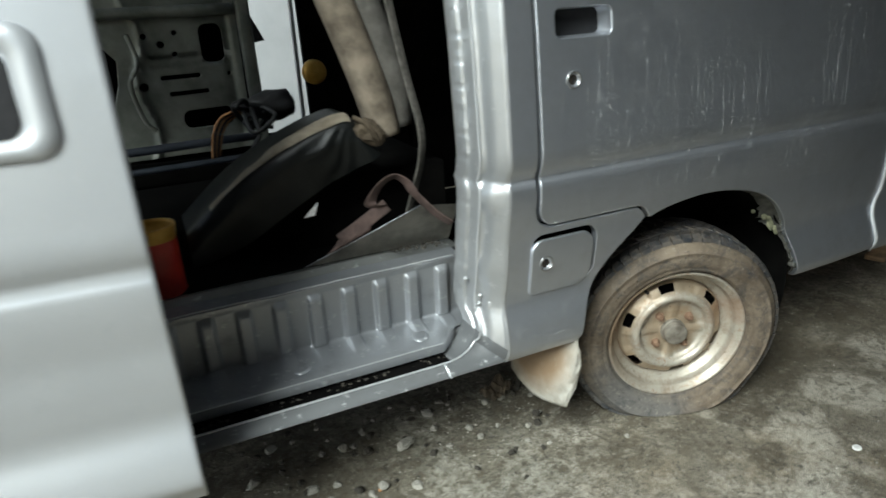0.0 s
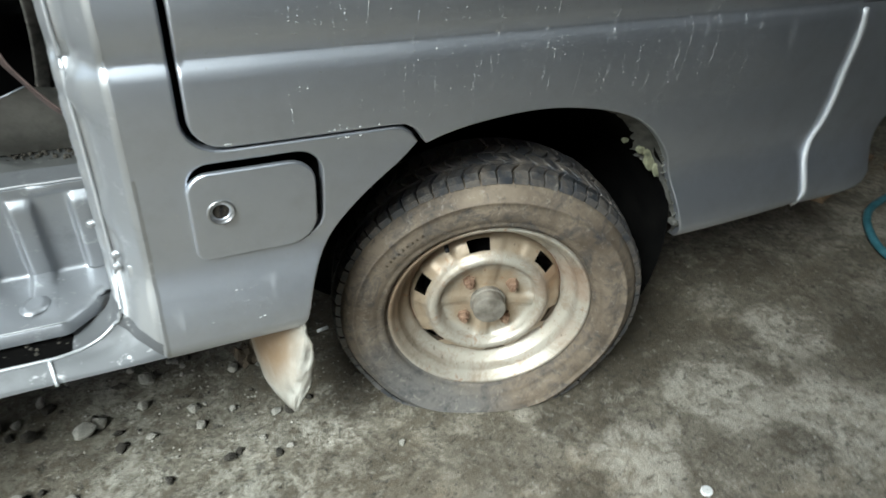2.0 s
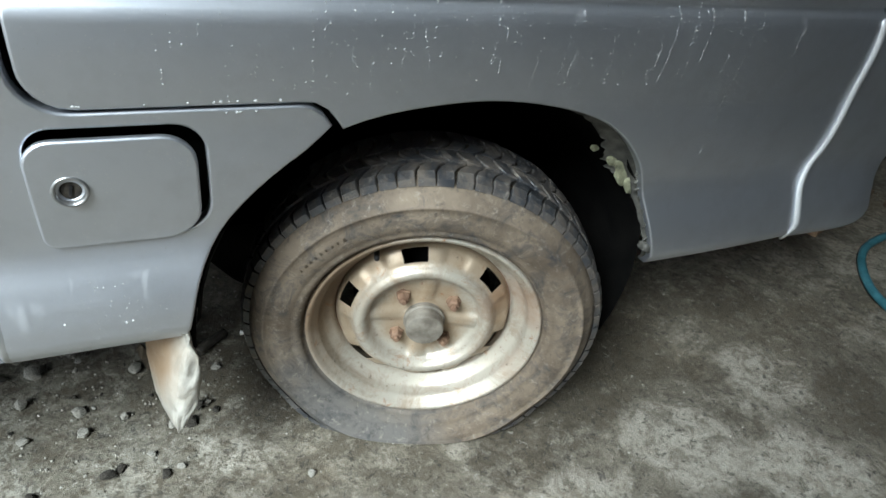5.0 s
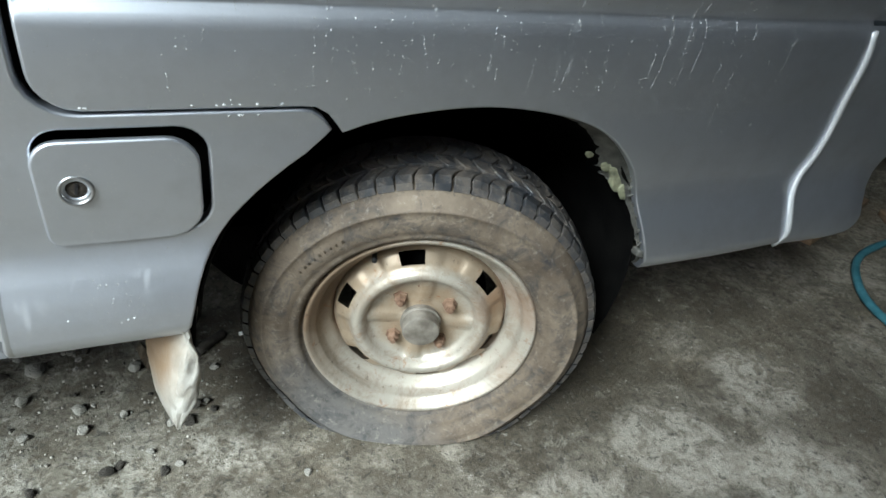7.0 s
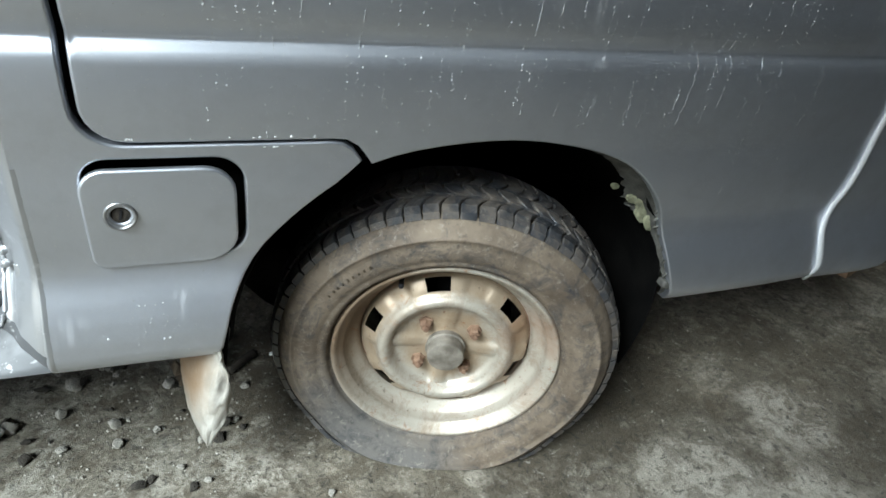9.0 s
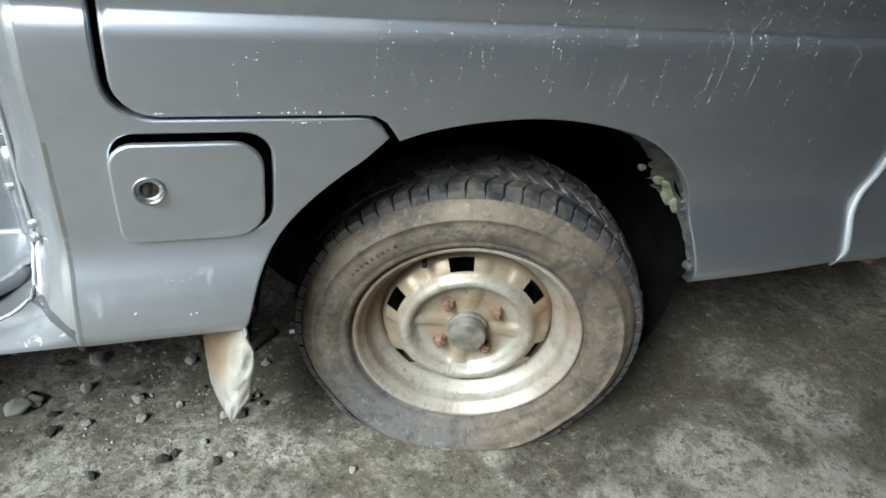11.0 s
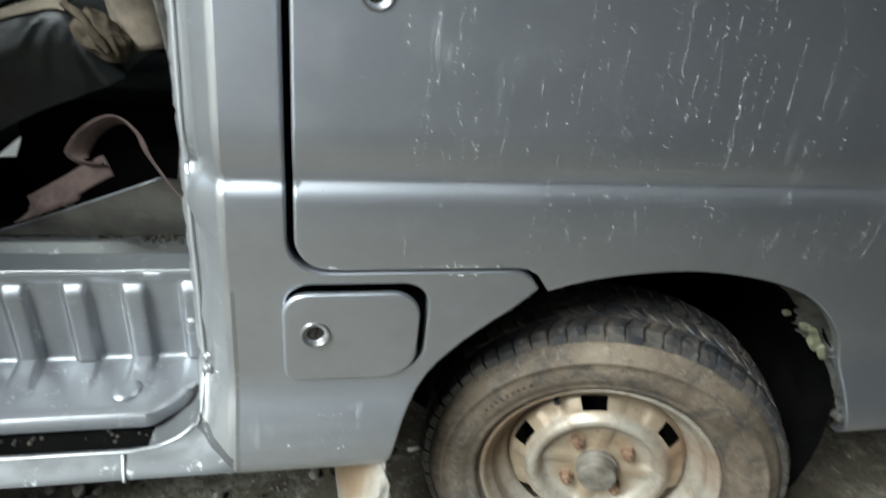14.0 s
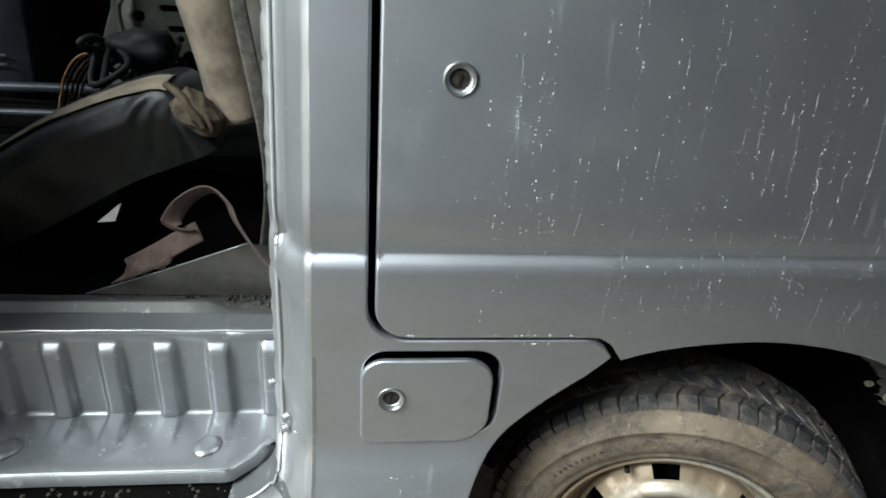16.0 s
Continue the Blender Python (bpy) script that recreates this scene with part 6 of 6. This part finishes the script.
def far_corner():
    """What shows behind the van's rear corner: a red car, a hose, boards."""
    car = thing("red_car", (3.6, 2.2, 0.0), "dark red car parked behind the van, partly seen", "car")
    sect = [(0.34, 0.0), (0.36, -0.03), (0.46, -0.05), (0.56, -0.045), (0.575, -0.02), (0.585, -0.02), (0.60, -0.045), (0.66, -0.055), (0.74, -0.03), (0.78, 0.03), (0.80, 0.12), (0.95, 0.35), (1.15, 0.7)]
    verts = []
    ys = np.linspace(1.2, 2.9, 20)
    for z, d in sect:
        for y in ys:
            c = 0.25 * max(0.0, (1.5 - y) / 0.3) ** 2 + 0.1 * max(0.0, (y - 2.6) / 0.3) ** 2
            verts.append((3.05 + d + c, y, z))
    part("body", verts, grid_faces(len(sect), len(ys)), REDCAR, car, "glossy dark red panel")
    boxed("number_plate_recess", (0.02, 0.5, 0.07), pose(3.0, 2.2, 0.48), BLACK, car, "", 0.006)
    for z in (0.50, 0.53, 0.555):
        tube("grille_bar", [(3.0, 1.35, z), (2.995, 1.8, z), (2.995, 2.4, z)], 0.007, LINER, car, "grey grille bar", 4, 6)
    boxed("undertray", (0.9, 1.5, 0.1), pose(3.6, 2.1, 0.27), UNDER, car, "", 0.02)
    for y in (1.45, 2.75):
        v, f = lathe([(0.001, 0.08), (0.17, 0.08), (0.19, 0.095), (0.26, 0.095), (0.29, 0.07), (0.29, -0.07), (0.001, -0.07)], pose(3.75, y, 0.29, 90), 32)
        part("wheel", v, f, TREAD, car, "black tyre")
    h = thing("hose", (2.5, 1.25, 0.0), "teal rubber hose coiled on the floor behind the van", "hose")
    tube("hose_coil", [(3.1, 1.47, 0.012), (2.85, 1.46, 0.012), (2.62, 1.41, 0.012), (2.47, 1.29, 0.012), (2.41, 1.16, 0.012), (2.44, 1.03, 0.012), (2.55, 0.92, 0.012), (2.72, 0.86, 0.012), (2.95, 0.84, 0.012), (3.3, 0.9, 0.012)], 0.011, HOSE, h, "", 10, 10)
    for x, y, l, rot, k in ((2.75, 1.62, 0.5, 20, 0), (2.55, 1.75, 0.4, -15, 1), (2.9, 1.45, 0.35, 55, 2)):
        b = boxed("board", (l, 0.07, 0.022), pose(x, y, 0.013 + 0.024 * 0, 0, 0, rot), TIMBER, None, "", 0.003)
        tagged(b, "short brown timber offcut lying on the floor", "board", "boards behind the van")
    rg = thing("cloth_heap", (2.5, 1.8, 0.0), "dull grey cloth heap on the floor", "cloth")
    bm = bmesh.new()
    bmesh.ops.create_icosphere(bm, subdivisions=4, radius=0.16)
    for v in bm.verts:
        v.co *= 1 + 0.5 * noise.noise(v.co * 9) + 0.12 * noise.noise(v.co * 30)
        v.co.z = max(v.co.z * 0.55, -0.03) + 0.03
    bmesh.ops.transform(bm, matrix=pose(2.5, 1.8, 0.0), verts=bm.verts)
    from_bm("heap", bm, GREYCLOTH, rg)


# ---- build ----
ground()
shed()
van = thing("van", (0.6, 1.85, 0.0), "weathered grey minivan under repair with its middle door missing", "van")
van_body(van)
opening(van)
step(van)
wheel_house(van)
wheel(van)
mud_flap(van)
paint_drops(van)
front_door(van)
far_door(van)
seat()
belts()
cans()
far_corner()
rubble()
